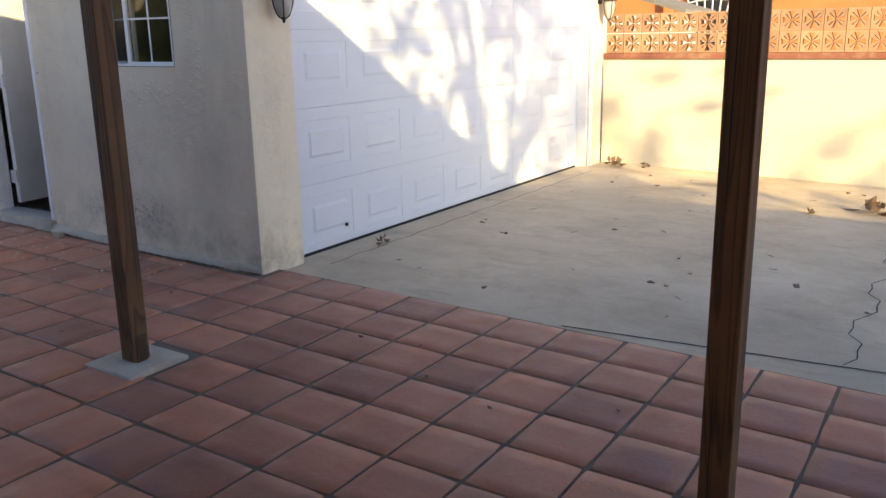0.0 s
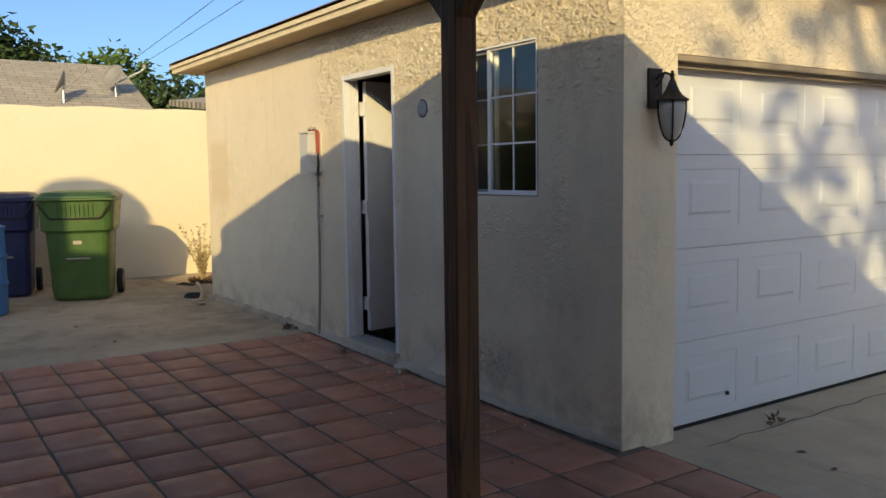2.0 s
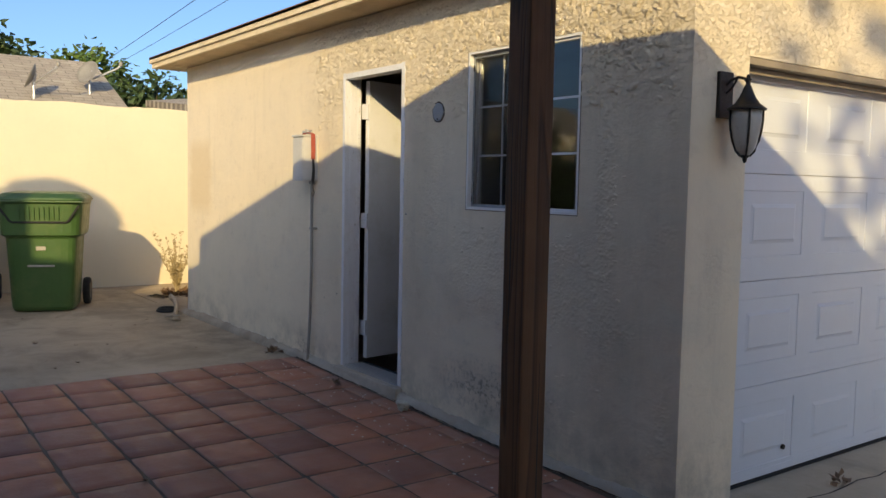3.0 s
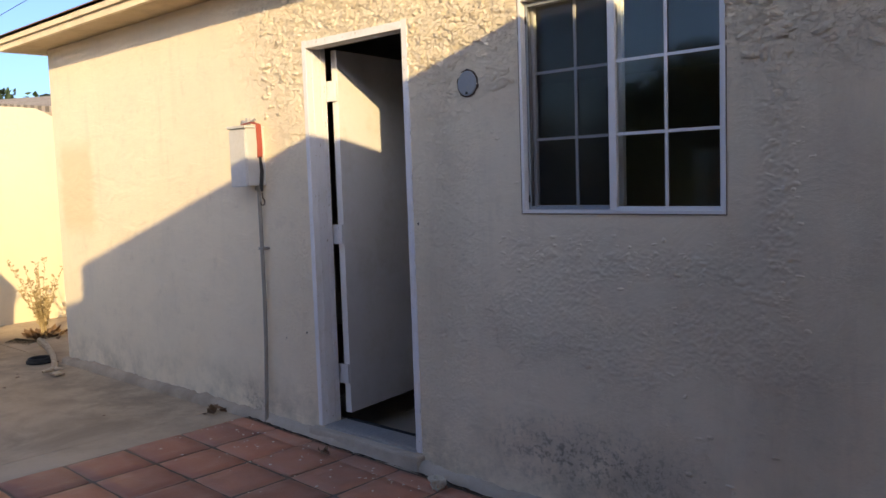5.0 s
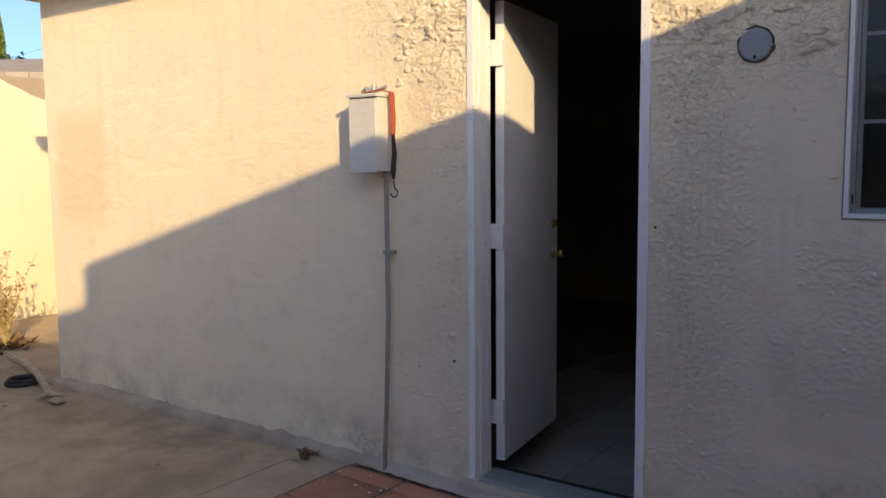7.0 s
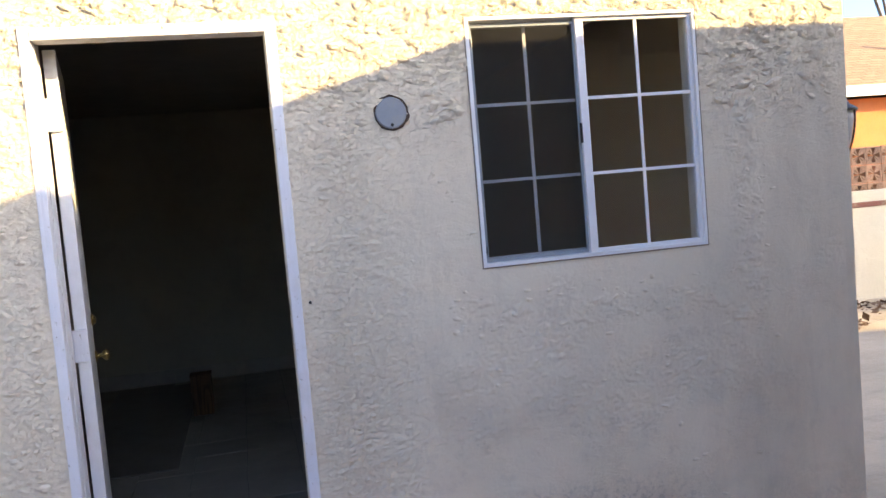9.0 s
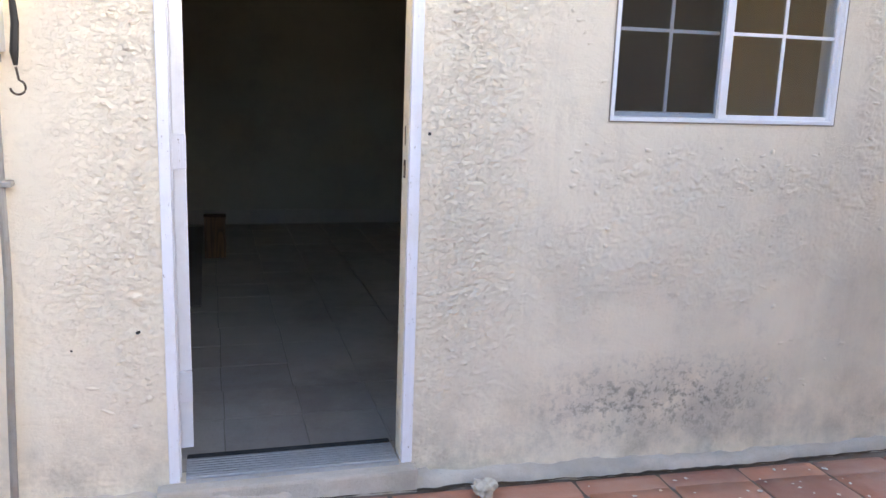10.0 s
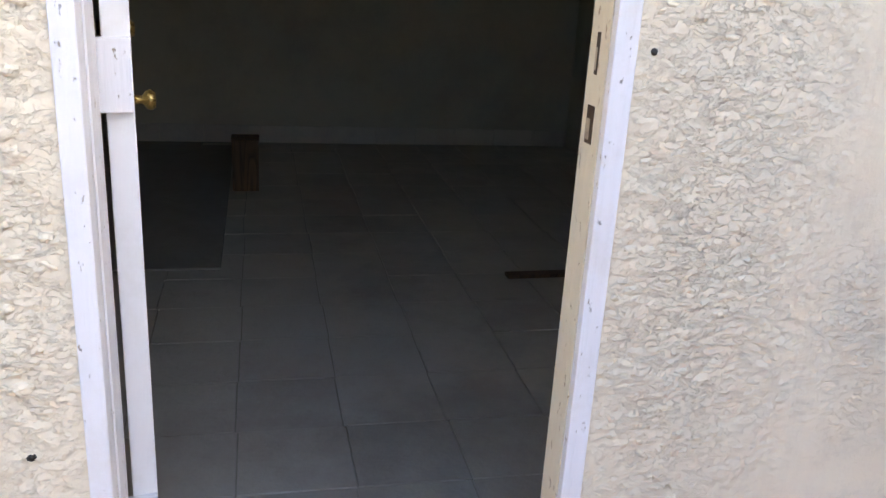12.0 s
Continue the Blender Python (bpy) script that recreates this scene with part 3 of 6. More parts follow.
def build_stucco_coat():
    """The thick trowelled coat on the wall by the door and window, with real lumps and flakes."""
    dx0, dx1, _, dz1 = DOOR_HOLE
    wx0, wx1, wz0, wz1 = WIN_HOLE
    dx0, dx1, dz1 = dx0 - 0.015, dx1 + 0.015, dz1 + 0.014
    wx0, wx1, wz0, wz1 = wx0 - 0.011, wx1 + 0.007, wz0 - 0.011, wz1 + 0.011

    def lines(stops, step):
        out = []
        for a, b in zip(stops, stops[1:]):
            n = max(1, round((b - a) / step))
            out += [a + (b - a) * k / n for k in range(n)]
        return out + [stops[-1]]

    def rise(v, lo, hi):
        u = min(1.0, max(0.0, (v - lo) / (hi - lo)))
        return u * u * (3 - 2 * u)

    xs = lines([-8.3, dx0, dx1, wx0, wx1, GX1 - 0.03], 0.0055)
    zs = lines([-0.16, wz0, wz1, dz1, TOP - 0.002], 0.0055)
    verts, faces = [], []
    for x in xs:
        jamb = max(rise(-abs(x - dx0 + 0.05), -0.2, -0.06), rise(-abs(x - dx1 - 0.12), -0.42, -0.1))
        west = rise(x, -7.7, -7.0)
        for z in zs:
            if dx0 < x < dx1 and z < dz1 or wx0 < x < wx1 and wz0 < z < wz1:
                verts.append((x, GY0 + 0.01, z))
                continue
            high = rise(z, 1.5, 2.05)
            patch = rise(noise.fractal((x * 2.0, z * 2.0, 4.0), 0.9, 2.0, 3), 0.02, 0.4)
            band = rise(-abs(z - 1.0 + 0.06 * noise.noise((x * 3, 0.4, 0))), -0.1, -0.03) * rise(x, -5.75, -5.5) * rise(-x, 4.4, 4.55)
            pier = rise(-abs(x + 4.38 + 0.06 * noise.noise((0.7, z * 3, 0))), -0.11, -0.03) * rise(z, 0.6, 1.0)
            cover = max(high * (0.45 + 0.55 * patch), 0.95 * jamb * rise(z, -0.2, 0.7), 0.6 * patch, 0.55 * band, 0.6 * pier)
            # plates appear where the coat is thick, with torn edges
            f = noise.fractal((x * 15 + 0.6 * noise.noise((x * 9, z * 9, 2.0)), z * 21, 1.3), 0.7, 2.0, 4)
            plates = rise(f, 0.5 - 0.5 * cover, 0.58 - 0.5 * cover)
            crumbs = rise(noise.fractal((x * 62, z * 105, 7.1), 0.7, 2.0, 2), 0.1, 0.2)
            wave = noise.fractal((x * 3.4, z * 3.4, 9.0), 0.9, 2.0, 3)
            h = ((0.0016 + 0.0045 * high + 0.002 * max(band, pier)) * plates * min(1.0, cover * 2.2) + 0.0027 * crumbs * min(1.0, 1.8 * cover)) * (0.12 + 0.88 * west) + 0.0022 * wave
            edge = min(x - xs[0], xs[-1] - x, 0.06) / 0.06
            verts.append((x, GY0 - (0.0015 + max(0.0, h + 0.0015)) * edge + 0.001 * (1 - edge), z))
    n = len(zs)
    for i in range(len(xs) - 1):
        for j in range(n - 1):
            mx, mz = (xs[i] + xs[i + 1]) / 2, (zs[j] + zs[j + 1]) / 2
            if dx0 < mx < dx1 and mz < dz1 or wx0 < mx < wx1 and wz0 < mz < wz1:
                continue
            faces.append((i * n + j, (i + 1) * n + j, (i + 1) * n + j + 1, i * n + j + 1))
    me = bpy.data.meshes.new("wall_stucco_coat")
    me.from_pydata(verts, [], faces)
    me.materials.append(STUCCO)
    me.polygons.foreach_set("use_smooth", [True] * len(me.polygons))
    tagged(new("wall_stucco_coat", me), "crusty trowelled cream stucco coat round the door and window", "wall", kind="structure")


def build_plinth():
    """The cement footing that runs along the base of the south wall, uneven on top."""
    bm = bmesh.new()
    n = 420
    rows, foot = [], []
    for i in range(n + 1):
        x = GX0 - 0.03 + (GX1 + 0.0 - GX0 + 0.03) * i / n
        g = ground_z(x)
        h = 0.055 + 0.022 * noise.noise((x * 2.3, 3.1, 0)) + 0.014 * noise.noise((x * 9, 1.1, 0)) + 0.009 * noise.noise((x * 26, 5.2, 0))
        if -7.0 < x < -6.1:
            h += 0.02
        d = 0.06 + 0.022 * noise.noise((x * 3.1, 7.7, 0)) + 0.012 * noise.noise((x * 21, 2.4, 0))
        fade = min(1.0, max(0.0, (GX1 - x) / 0.9)) * 0.75 + 0.25
        d *= fade
        foot.append((x, GY0 - d - 0.004, g))
        rows.append([bm.verts.new(c) for c in ((x, GY0 - d, g - 0.05), (x, GY0 - d + 0.004, g + h * 0.45), (x, GY0 - d * 0.55, g + h * 0.9), (x, GY0 + 0.01, g + h))])
    for a, b in zip(rows, rows[1:]):
        for k in range(3):
            bm.faces.new((a[k], b[k], b[k + 1], a[k + 1]))
    solid("plinth", bm, FOOTING, "uneven grey cement footing along the stucco wall", "footing", "structure", smooth=True)
    # a flat dark ribbon along the front of the footing
    bm = bmesh.new()
    last = None
    for x, y, g in foot:
        if x < -7.62:
            continue
        h = max(0.0, 0.007 + 0.012 * noise.noise((x * 4.0, 2.2, 0)) + 0.006 * noise.noise((x * 17, 8.2, 0)))
        row = [bm.verts.new((x, y - h, g + 0.0145)), bm.verts.new((x, y + 0.012, g + 0.0145))]
        if last:
            bm.faces.new((last[0], row[0], row[1], last[1]))
        last = row
    solid("trim_footing_gap", bm, RUST, "dark uneven line between footing and tiles", "gap", "structure")


ROOF = make_shingle("brown_shingles", (0.17, 0.085, 0.055), (0.24, 0.13, 0.085), across="x")


def build_roof():
    roof = thing("roof", "low brown shingle hip roof with cream fascia boards", "roof", kind="structure")
    o = 0.30
    x0, x1, y0, y1, z = GX0 - o, GX1 + o, GY0 - o, GY1 + o, TOP + 0.115
    rise, mid = 0.72, (GY0 + GY1) / 2
    bm = bmesh.new()
    half = (y1 - y0) / 2
    low = [bm.verts.new(c) for c in ((x0, y0, z), (x1, y0, z), (x1, y1, z), (x0, y1, z))]
    top = [bm.verts.new(c) for c in ((x0 + half, mid, z + rise), (x1 - half, mid, z + rise))]
    under = [bm.verts.new(v.co + Vector((0, 0, -0.03))) for v in low]
    for f in ((low[0], low[1], top[1], top[0]), (low[1], low[2], top[1]), (low[2], low[3], top[0], top[1]), (low[3], low[0], top[0]), under[::-1]):
        bm.faces.new(f)
    for k in range(4):
        bm.faces.new((low[k], low[(k + 1) % 4], under[(k + 1) % 4], under[k]))
    part("shingles", bm, ROOF, roof, "brown asphalt shingles")
    t, lo = 0.03, TOP + 0.0
    for name, b in (("fascia", (x0 + 0.02, x1 - 0.02, y0 + 0.02, y0 + 0.02 + t, lo, z - 0.03)), ("fascia", (x0 + 0.02, x1 - 0.02, y1 - 0.02 - t, y1 - 0.02, lo, z - 0.03)),
                    ("fascia", (x0 + 0.02, x0 + 0.02 + t, y0 + 0.052, y1 - 0.052, lo, z - 0.03)), ("fascia", (x1 - 0.02 - t, x1 - 0.02, y0 + 0.052, y1 - 0.052, lo, z - 0.03))):
        part(name, boxes(b, bevel=0.004), FASCIA, roof, "cream painted fascia board")
    for b in ((x0, x1, y0, y0 + 0.02, z - 0.066, z - 0.004), (x0, x1, y1 - 0.02, y1, z - 0.066, z - 0.004), (x0, x0 + 0.02, y0 + 0.022, y1 - 0.022, z - 0.066, z - 0.004), (x1 - 0.02, x1, y0 + 0.022, y1 - 0.022, z - 0.066, z - 0.004)):
        part("drip_edge", boxes(b, bevel=0.003), FASCIA, roof, "pale metal drip edge")
    part("soffit", boxes((x0 + 0.052, x1 - 0.052, y0 + 0.052, y1 - 0.052, lo + 0.004, lo + 0.022)), SOFFIT, roof, "cream soffit boards darkened for the shaded underside")


build_shell()
build_stucco_coat()
build_plinth()
build_roof()


# ---- walls that bound the yard ----
def build_yard_walls():
    bm = pierced("x", -13.15, -12.9, -6.0, 9.6, -0.4, 2.28, [])
    bmesh.ops.subdivide_edges(bm, edges=[e for e in bm.edges if all(v.co.z > 2.2 for v in e.verts) and abs(e.verts[0].co.y - e.verts[1].co.y) > 1], cuts=140)
    for v in bm.verts:
        if v.co.z > 1.8:
            # a crumbling top that breaks away behind the garage
            fall = min(1.0, max(0.0, (v.co.y - 4.75) / 0.5))
            v.co.z += 0.022 * noise.noise((0, v.co.y * 1.7, 0)) + 0.012 * noise.noise((0, v.co.y * 9, 0)) - 0.24 * fall + 0.07 * fall * (1 - fall) * noise.noise((0, v.co.y * 14, 3))
    solid("wall_garden_core", boxes((-13.45, -13.2, 4.7, 9.6, -0.4, 2.27)), BARE_BLOCK, "bare grey-brown block wall behind the broken stucco wall", "wall", "structure")
    solid("wall_garden", bm, STUCCO_PLAIN, "tall cream stucco garden wall with a stepped end", "wall", "structure")
    bm = bmesh.new()
    box(bm, -3.9, 12.0, 9.6, 9.8, -0.6, 1.06, 0.01)
    solid("wall_yard_south", boxes((-13.15, -4.2, -13.2, -13.0, -0.6, 1.9)), STUCCO_PLAIN, "plain cream wall that closes the far yard", "wall", "structure")
    solid("wall_boundary", bm, STUCCO_PLAIN, "low yellow-cream stucco wall under pierced clay blocks", "wall", "structure")


build_yard_walls()


# ---- patio ----
PX, PY, PITCH_X, PITCH_Y, JOINT = -7.63, 4.0, 0.3433, 0.3333, 0.015


def tile_mesh(w, h, seed):
    """One clay tile, pillowed, its edges worn uneven."""
    rng = random.Random(seed)
    bm = bmesh.new()
    n = 5
    jit = [[(rng.uniform(-1, 1), rng.uniform(-1, 1)) for _ in range(n)] for _ in range(n)]
    lift = rng.uniform(-0.0015, 0.0025)
    top = []
    for i in range(n):
        row = []
        for j in range(n):
            u, v = i / (n - 1), j / (n - 1)
            edge = i in (0, n - 1) or j in (0, n - 1)
            du, dv = jit[i][j] if edge else (0, 0)
            r = 0.004 if i in (0, n - 1) and j in (0, n - 1) else 0
            x = (u - 0.5) * (w - 2 * r) + du * 0.002
            y = (v - 0.5) * (h - 2 * r) + dv * 0.002
            z = lift + (-0.002 if edge else 0.0) - 0.0015 * (1 - 4 * (u - 0.5) ** 2) * (1 - 4 * (v - 0.5) ** 2)
            row.append(bm.verts.new((x, y, z)))
        top.append(row)
    for i in range(n - 1):
        for j in range(n - 1):
            bm.faces.new((top[i][j], top[i + 1][j], top[i + 1][j + 1], top[i][j + 1]))
    rim = [top[i][0] for i in range(n)] + [top[n - 1][j] for j in range(1, n)] + [top[i][n - 1] for i in range(n - 2, -1, -1)] + [top[0][j] for j in range(n - 2, 0, -1)]
    low = [bm.verts.new((v.co.x * 1.012, v.co.y * 1.012, -0.024)) for v in rim]
    for k in range(len(rim)):
        bm.faces.new((rim[k], low[k], low[(k + 1) % len(rim)], rim[(k + 1) % len(rim)]))
    return bm


POSTS = ((-3.372, 2.425), (-0.57, 2.42))


def build_patio():
    bed = build_slab("floor_patio", PX - 0.008, 3.4, -1.2, PY + 0.012, "dark mortar bed of the terracotta patio", 0.0075)
    bed.data.materials[0] = GROUT
    kinds = [mesh_of("tile", tile_mesh(PITCH_X - JOINT, PITCH_Y - JOINT, s), TERRACOTTA, True) for s in range(9)]
    for me in kinds:
        for f in me.polygons:
            f.use_smooth = f.normal.z > 0.6
    half = mesh_of("tile", tile_mesh(PITCH_X - JOINT, PITCH_Y * 0.36, 77), TERRACOTTA, True)
    rest = bmesh.new()
    rng = random.Random(5)
    slope = math.atan(0.0237)
    for j in range(16):
        for i in range(32):
            x, y = PX + (i + 0.5) * PITCH_X, PY - (j + 0.5) * PITCH_Y
            if any(abs(x - px) < 0.2 and abs(y - py) < 0.19 for px, py in POSTS):
                continue
            data = rng.choice(kinds)
            if j == 0 and x < -3.75:
                continue
            turn = rng.choice((0, math.pi)) + rng.uniform(-0.012, 0.012)
            z = ground_z(x) + 0.012 + rng.uniform(-0.002, 0.002)
            m = Matrix.Translation((x + rng.uniform(-0.002, 0.002), y + rng.uniform(-0.002, 0.002), z)) @ Euler((rng.uniform(-0.005, 0.005), slope + rng.uniform(-0.005, 0.005), 0)).to_matrix().to_4x4() @ Matrix.Rotation(turn, 4, "Z")
            if y > 0.85 and x < 0.9:
                ob = new("tile", data)
                ob.parent = bed
                ob.matrix_basis = m
            else:
                b = bmesh.new()
                b.from_mesh(data)
                join(rest, b, m)
    # the cut row along the wall
    for i in range(12):
        x = PX + (i + 0.5) * PITCH_X
        if x < -3.95:
            ob = new("tile", half)
            ob.parent = bed
            ob.matrix_basis = Matrix.Translation((x, 3.70, ground_z(x) + 0.012)) @ Euler((0, slope, 0)).to_matrix().to_4x4()
    far = part("tiles", rest, TERRACOTTA, bed, "more terracotta tiles under the patio cover", True)
    tagged(far, kind="stuff")


def build_post(x, y, group):
    g = ground_z(x)
    post = thing("patio_post", "square brown-stained timber post on a concrete pad", "post", pose(x, y, g), group)
    w = 0.047
    part("shaft", boxes((-w, w, -w, w, 0.03, 2.42), bevel=0.006), POST_WOOD, post)
    # drying cracks that wander up two faces
    for face, z0, z1 in ((0, 0.04, 0.62), (0, 1.05, 1.75), (1, 0.3, 1.0)):
        bm = bmesh.new()
        last = None
        for k in range(15):
            u = k / 14
            z = z0 + (z1 - z0) * u
            c = 0.018 * (1 if face else -1) + 0.004 * noise.noise((x, z * 5, face))
            h = 0.0004 + 0.002 * math.sin(math.pi * u)
            row = [bm.verts.new((a, -w - 0.0008, z) if face == 0 else (w + 0.0008, a, z)) for a in (c - h, c + h)]
            if last:
                bm.faces.new((last[0], last[1], row[1], row[0]))
            last = row
        part("check", bm, BLACK, post, "dark drying crack in the timber")
    part("bracket", boxes((-w - 0.004, -w, -0.03, 0.03, 0.0, 0.16), (w, w + 0.004, -0.03, 0.03, 0.0, 0.16), (-w, w, -0.03, 0.03, 0.012, 0.022)), RUST, post, "rusty metal post bracket")
    for sx in (-1, 1):
        b = boxes((-0.042, 0.042, -0.042, 0.042, 0.0, 0.5), bevel=0.004)
        bm = bmesh.new()
        join(bm, b, Matrix.Translation((sx * 0.02, 0, 2.09)) @ Euler((0, sx * radians(45), 0)).to_matrix().to_4x4())
        part("knee_brace", bm, POST_WOOD, post)
    pad = thing("post_pad", "rough square grey concrete pad under the timber post", "pad", pose(x, y, g), "pads under the posts", "structure")
    bm = bmesh.new()
    box(bm, -0.175, 0.175, -0.175, 0.175, -0.05, 0.026, 0.012)
    bmesh.ops.subdivide_edges(bm, edges=bm.edges[:], cuts=2)
    for v in bm.verts:
        v.co += 0.008 * noise.noise_vector(v.co * 9 + Vector((x, y, 0)))
    part("pad", bm, FOOTING, pad, smooth=False)


def build_cover():
    """The patio cover overhead, its shed roof rising to the house."""
    cover = thing("patio_cover", "brown timber patio cover with a sloping boarded roof", "patio cover")
    beam = boxes((-4.15, 10.4, 2.365, 2.475, 2.18, 2.36), bevel=0.005)
    part("beam", beam, POST_WOOD, cover)
    bm = bmesh.new()
    s = 0.165
    v = [bm.verts.new((x, y, 2.57 + s * (2.9 - y) + dz)) for dz in (-0.05, 0.0) for x, y in ((-4.18, -0.25), (10.5, -0.25), (10.5, 2.9), (-4.18, 2.9))]
    for f in ((0, 1, 2, 3), (4, 5, 6, 7), (0, 1, 5, 4), (1, 2, 6, 5), (2, 3, 7, 6), (3, 0, 4, 7)):
        bm.faces.new([v[k] for k in f])
    # unseen boards, made white to bounce light onto patio and wall
    part("roof_boards", bm, WHITE, cover, "unseen roof boards whitened to bounce light below")
    # unseen board added to block light between the house roof and the cover
    part("ledger", boxes((-4.18, 10.5, -0.29, -0.25, 2.72, 3.085)), POST_WOOD, cover)
    for x in np.arange(-4.0, 10.4, 0.61):
        b = bmesh.new()
        v = [b.verts.new((x + dx, y, 2.51 + s * (2.9 - y) + dz)) for dx in (-0.02, 0.02) for y, dz in ((-0.25, -0.14), (2.88, -0.14), (2.88, 0), (-0.25, 0))]
        for f in ((0, 1, 2, 3), (4, 5, 6, 7), (0, 1, 5, 4), (1, 2, 6, 5), (2, 3, 7, 6), (3, 0, 4, 7)):
            b.faces.new([v[k] for k in f])
        part("rafter", b, POST_WOOD, cover)


def build_house():
    """The plain house behind the patio, which closes the place and shades it."""
    solid("wall_house", boxes((-4.1, 10.5, -8.2, -0.4, -0.6, 2.8)), STUCCO_PLAIN, "plain cream stucco house wall behind the patio", "wall", "structure")
    bm = bmesh.new()
    rake = 0.21
    for x in (-4.12, 10.7):
        for y, z in ((-0.22, 2.83), (-4.3, 2.83 + rake * 4.08), (-8.4, 2.83), (-8.4, 2.76), (-0.22, 2.76)):
            bm.verts.new((x, y, z))
    v = list(bm.verts)
    bm.faces.new(v[:5])
    bm.faces.new(v[5:][::-1])
    for k in range(5):
        bm.faces.new((v[k], v[(k + 1) % 5], v[5 + (k + 1) % 5], v[5 + k]))
    solid("roof_house", bm, ROOF, "low brown shingle roof of the house", "roof", "structure")


build_patio()
for px, py in POSTS:
    build_post(px, py, "posts of the patio cover")
build_cover()
build_house()


# ---- side door, threshold, window ----
def build_door_frame():
    x0, x1, z0, z1 = DOOR_HOLE
    f = thing("trim_door", "chipped white painted door frame and stop", "door frame", kind="structure")
    y0, y1 = GY0 - 0.01, GY0 + 0.078
    part("stop", boxes((x0 - 0.01, x0 + 0.0115, y1 + 0.013, y1 + 0.047, 0.0, z1 + 0.01), bevel=0.003), TRIM_WHITE, f, "white door stop")
    part("bead", boxes((x0 + 0.0125, x0 + 0.016, GY0 + 0.03, GY0 + 0.052, 0.0, z1 - 0.03), bevel=0.001), TRIM_WHITE, f)
    for b, name in (((x0 - 0.022, x0 + 0.012, y0, y1 + 0.012, -0.0, z1 + 0.02), "jamb"), ((x1 - 0.022, x1 + 0.016, y0, y1, -0.0, z1 + 0.02), "jamb"), ((x0 + 0.013, x1 - 0.023, y0, y1, z1 - 0.024, z1 + 0.015), "head")):
        part(name, boxes(b, bevel=0.003), TRIM_WHITE, f)
    # worn brown edge of the right jamb with two mortises for the lock
    part("lining", boxes((x1 - 0.0245, x1 - 0.0225, GY0 + 0.006, GY0 + 0.079, 0.02, z1 - 0.03)), LINING, f, "bare cream inner face of the jamb")
    for z, w, h in ((1.03, 0.014, 0.03), (1.14, 0.006, 0.032)):
        part("strike", boxes((x1 - 0.0255, x1 - 0.0246, GY0 + 0.045 - w, GY0 + 0.045 + w, z - h, z + h)), RUST, f, "splintered strike mortise")
        part("strike", boxes((x1 - 0.0262, x1 - 0.0256, GY0 + 0.045 - w * 0.2, GY0 + 0.045 + w * 0.8, z - h * 0.8, z + h * 0.3)), STICK, f, "splintered bare wood in the mortise")
    s = thing("threshold", "ribbed grey aluminium threshold on a cement step", "threshold", kind="structure")
    part("step", boxes((x0 - 0.06, x1 + 0.03, GY0 - 0.058, GY0 + 0.19, -0.2, -0.005), bevel=0.012), FOOTING, s, "worn cement step")
    ribs = boxes((x0 + 0.03, x1 - 0.03, GY0 - 0.01, GY0 + 0.15, -0.005, 0.008), *[(x0 + 0.03, x1 - 0.03, GY0 + 0.005 + 0.018 * k, GY0 + 0.013 + 0.018 * k, 0.008, 0.0125) for k in range(8)])
    part("sill_plate", ribs, STEEL, s, "ribbed metal sill plate")
    part("weather_strip", boxes((x0 + 0.03, x1 - 0.03, GY0 + 0.152, GY0 + 0.178, -0.005, 0.012), bevel=0.003), RUBBER, s)


def build_side_door():
    """The flush door leaf, standing open inwards."""
    x0, x1, z0, z1 = DOOR_HOLE
    hinge = Vector((x0 + 0.014, GY0 + 0.152, 0.0))
    d = thing("door_1", "white flush side door standing open into the garage", "door", pose(*hinge, 0, 0, 98.5), kind="structure")
    w = x1 - x0 - 0.062
    leaf = part("leaf", boxes((0.012, w, -0.042, 0.0, 0.042, z1 - 0.022), bevel=0.003), WHITE, d)
    for z in (0.27, 1.07, 1.87):
        part("hinge", boxes((-0.004, 0.0115, -0.041, 0.03, z - 0.056, z + 0.056), bevel=0.002), TRIM_WHITE, d, "painted white hinge")
    for side in (-0.042, 0.0):
        s = -1 if side < 0 else 1
        bm = bmesh.new()
        lathe(bm, [(0.031, 0), (0.031, 0.006), (0.013, 0.01), (0.011, 0.032), (0.026, 0.042), (0.029, 0.055), (0.022, 0.066), (0.004, 0.068)], 20, Matrix.Translation((w - 0.065, side, 0.93)) @ Matrix.Scale(0.82, 4) @ Euler((radians(-90 * s), 0, 0)).to_matrix().to_4x4())
        part("knob", bm, BRASS, leaf, "brass door knob", True)
        bm = bmesh.new()
        lathe(bm, [(0.03, 0), (0.03, 0.008), (0.022, 0.014), (0.018, 0.022), (0.003, 0.023)], 18, Matrix.Translation((w - 0.065, side, 1.085)) @ Matrix.Scale(0.82, 4) @ Euler((radians(-90 * s), 0, 0)).to_matrix().to_4x4())
        part("deadbolt", bm, BRASS, leaf, "brass deadbolt rose", True)


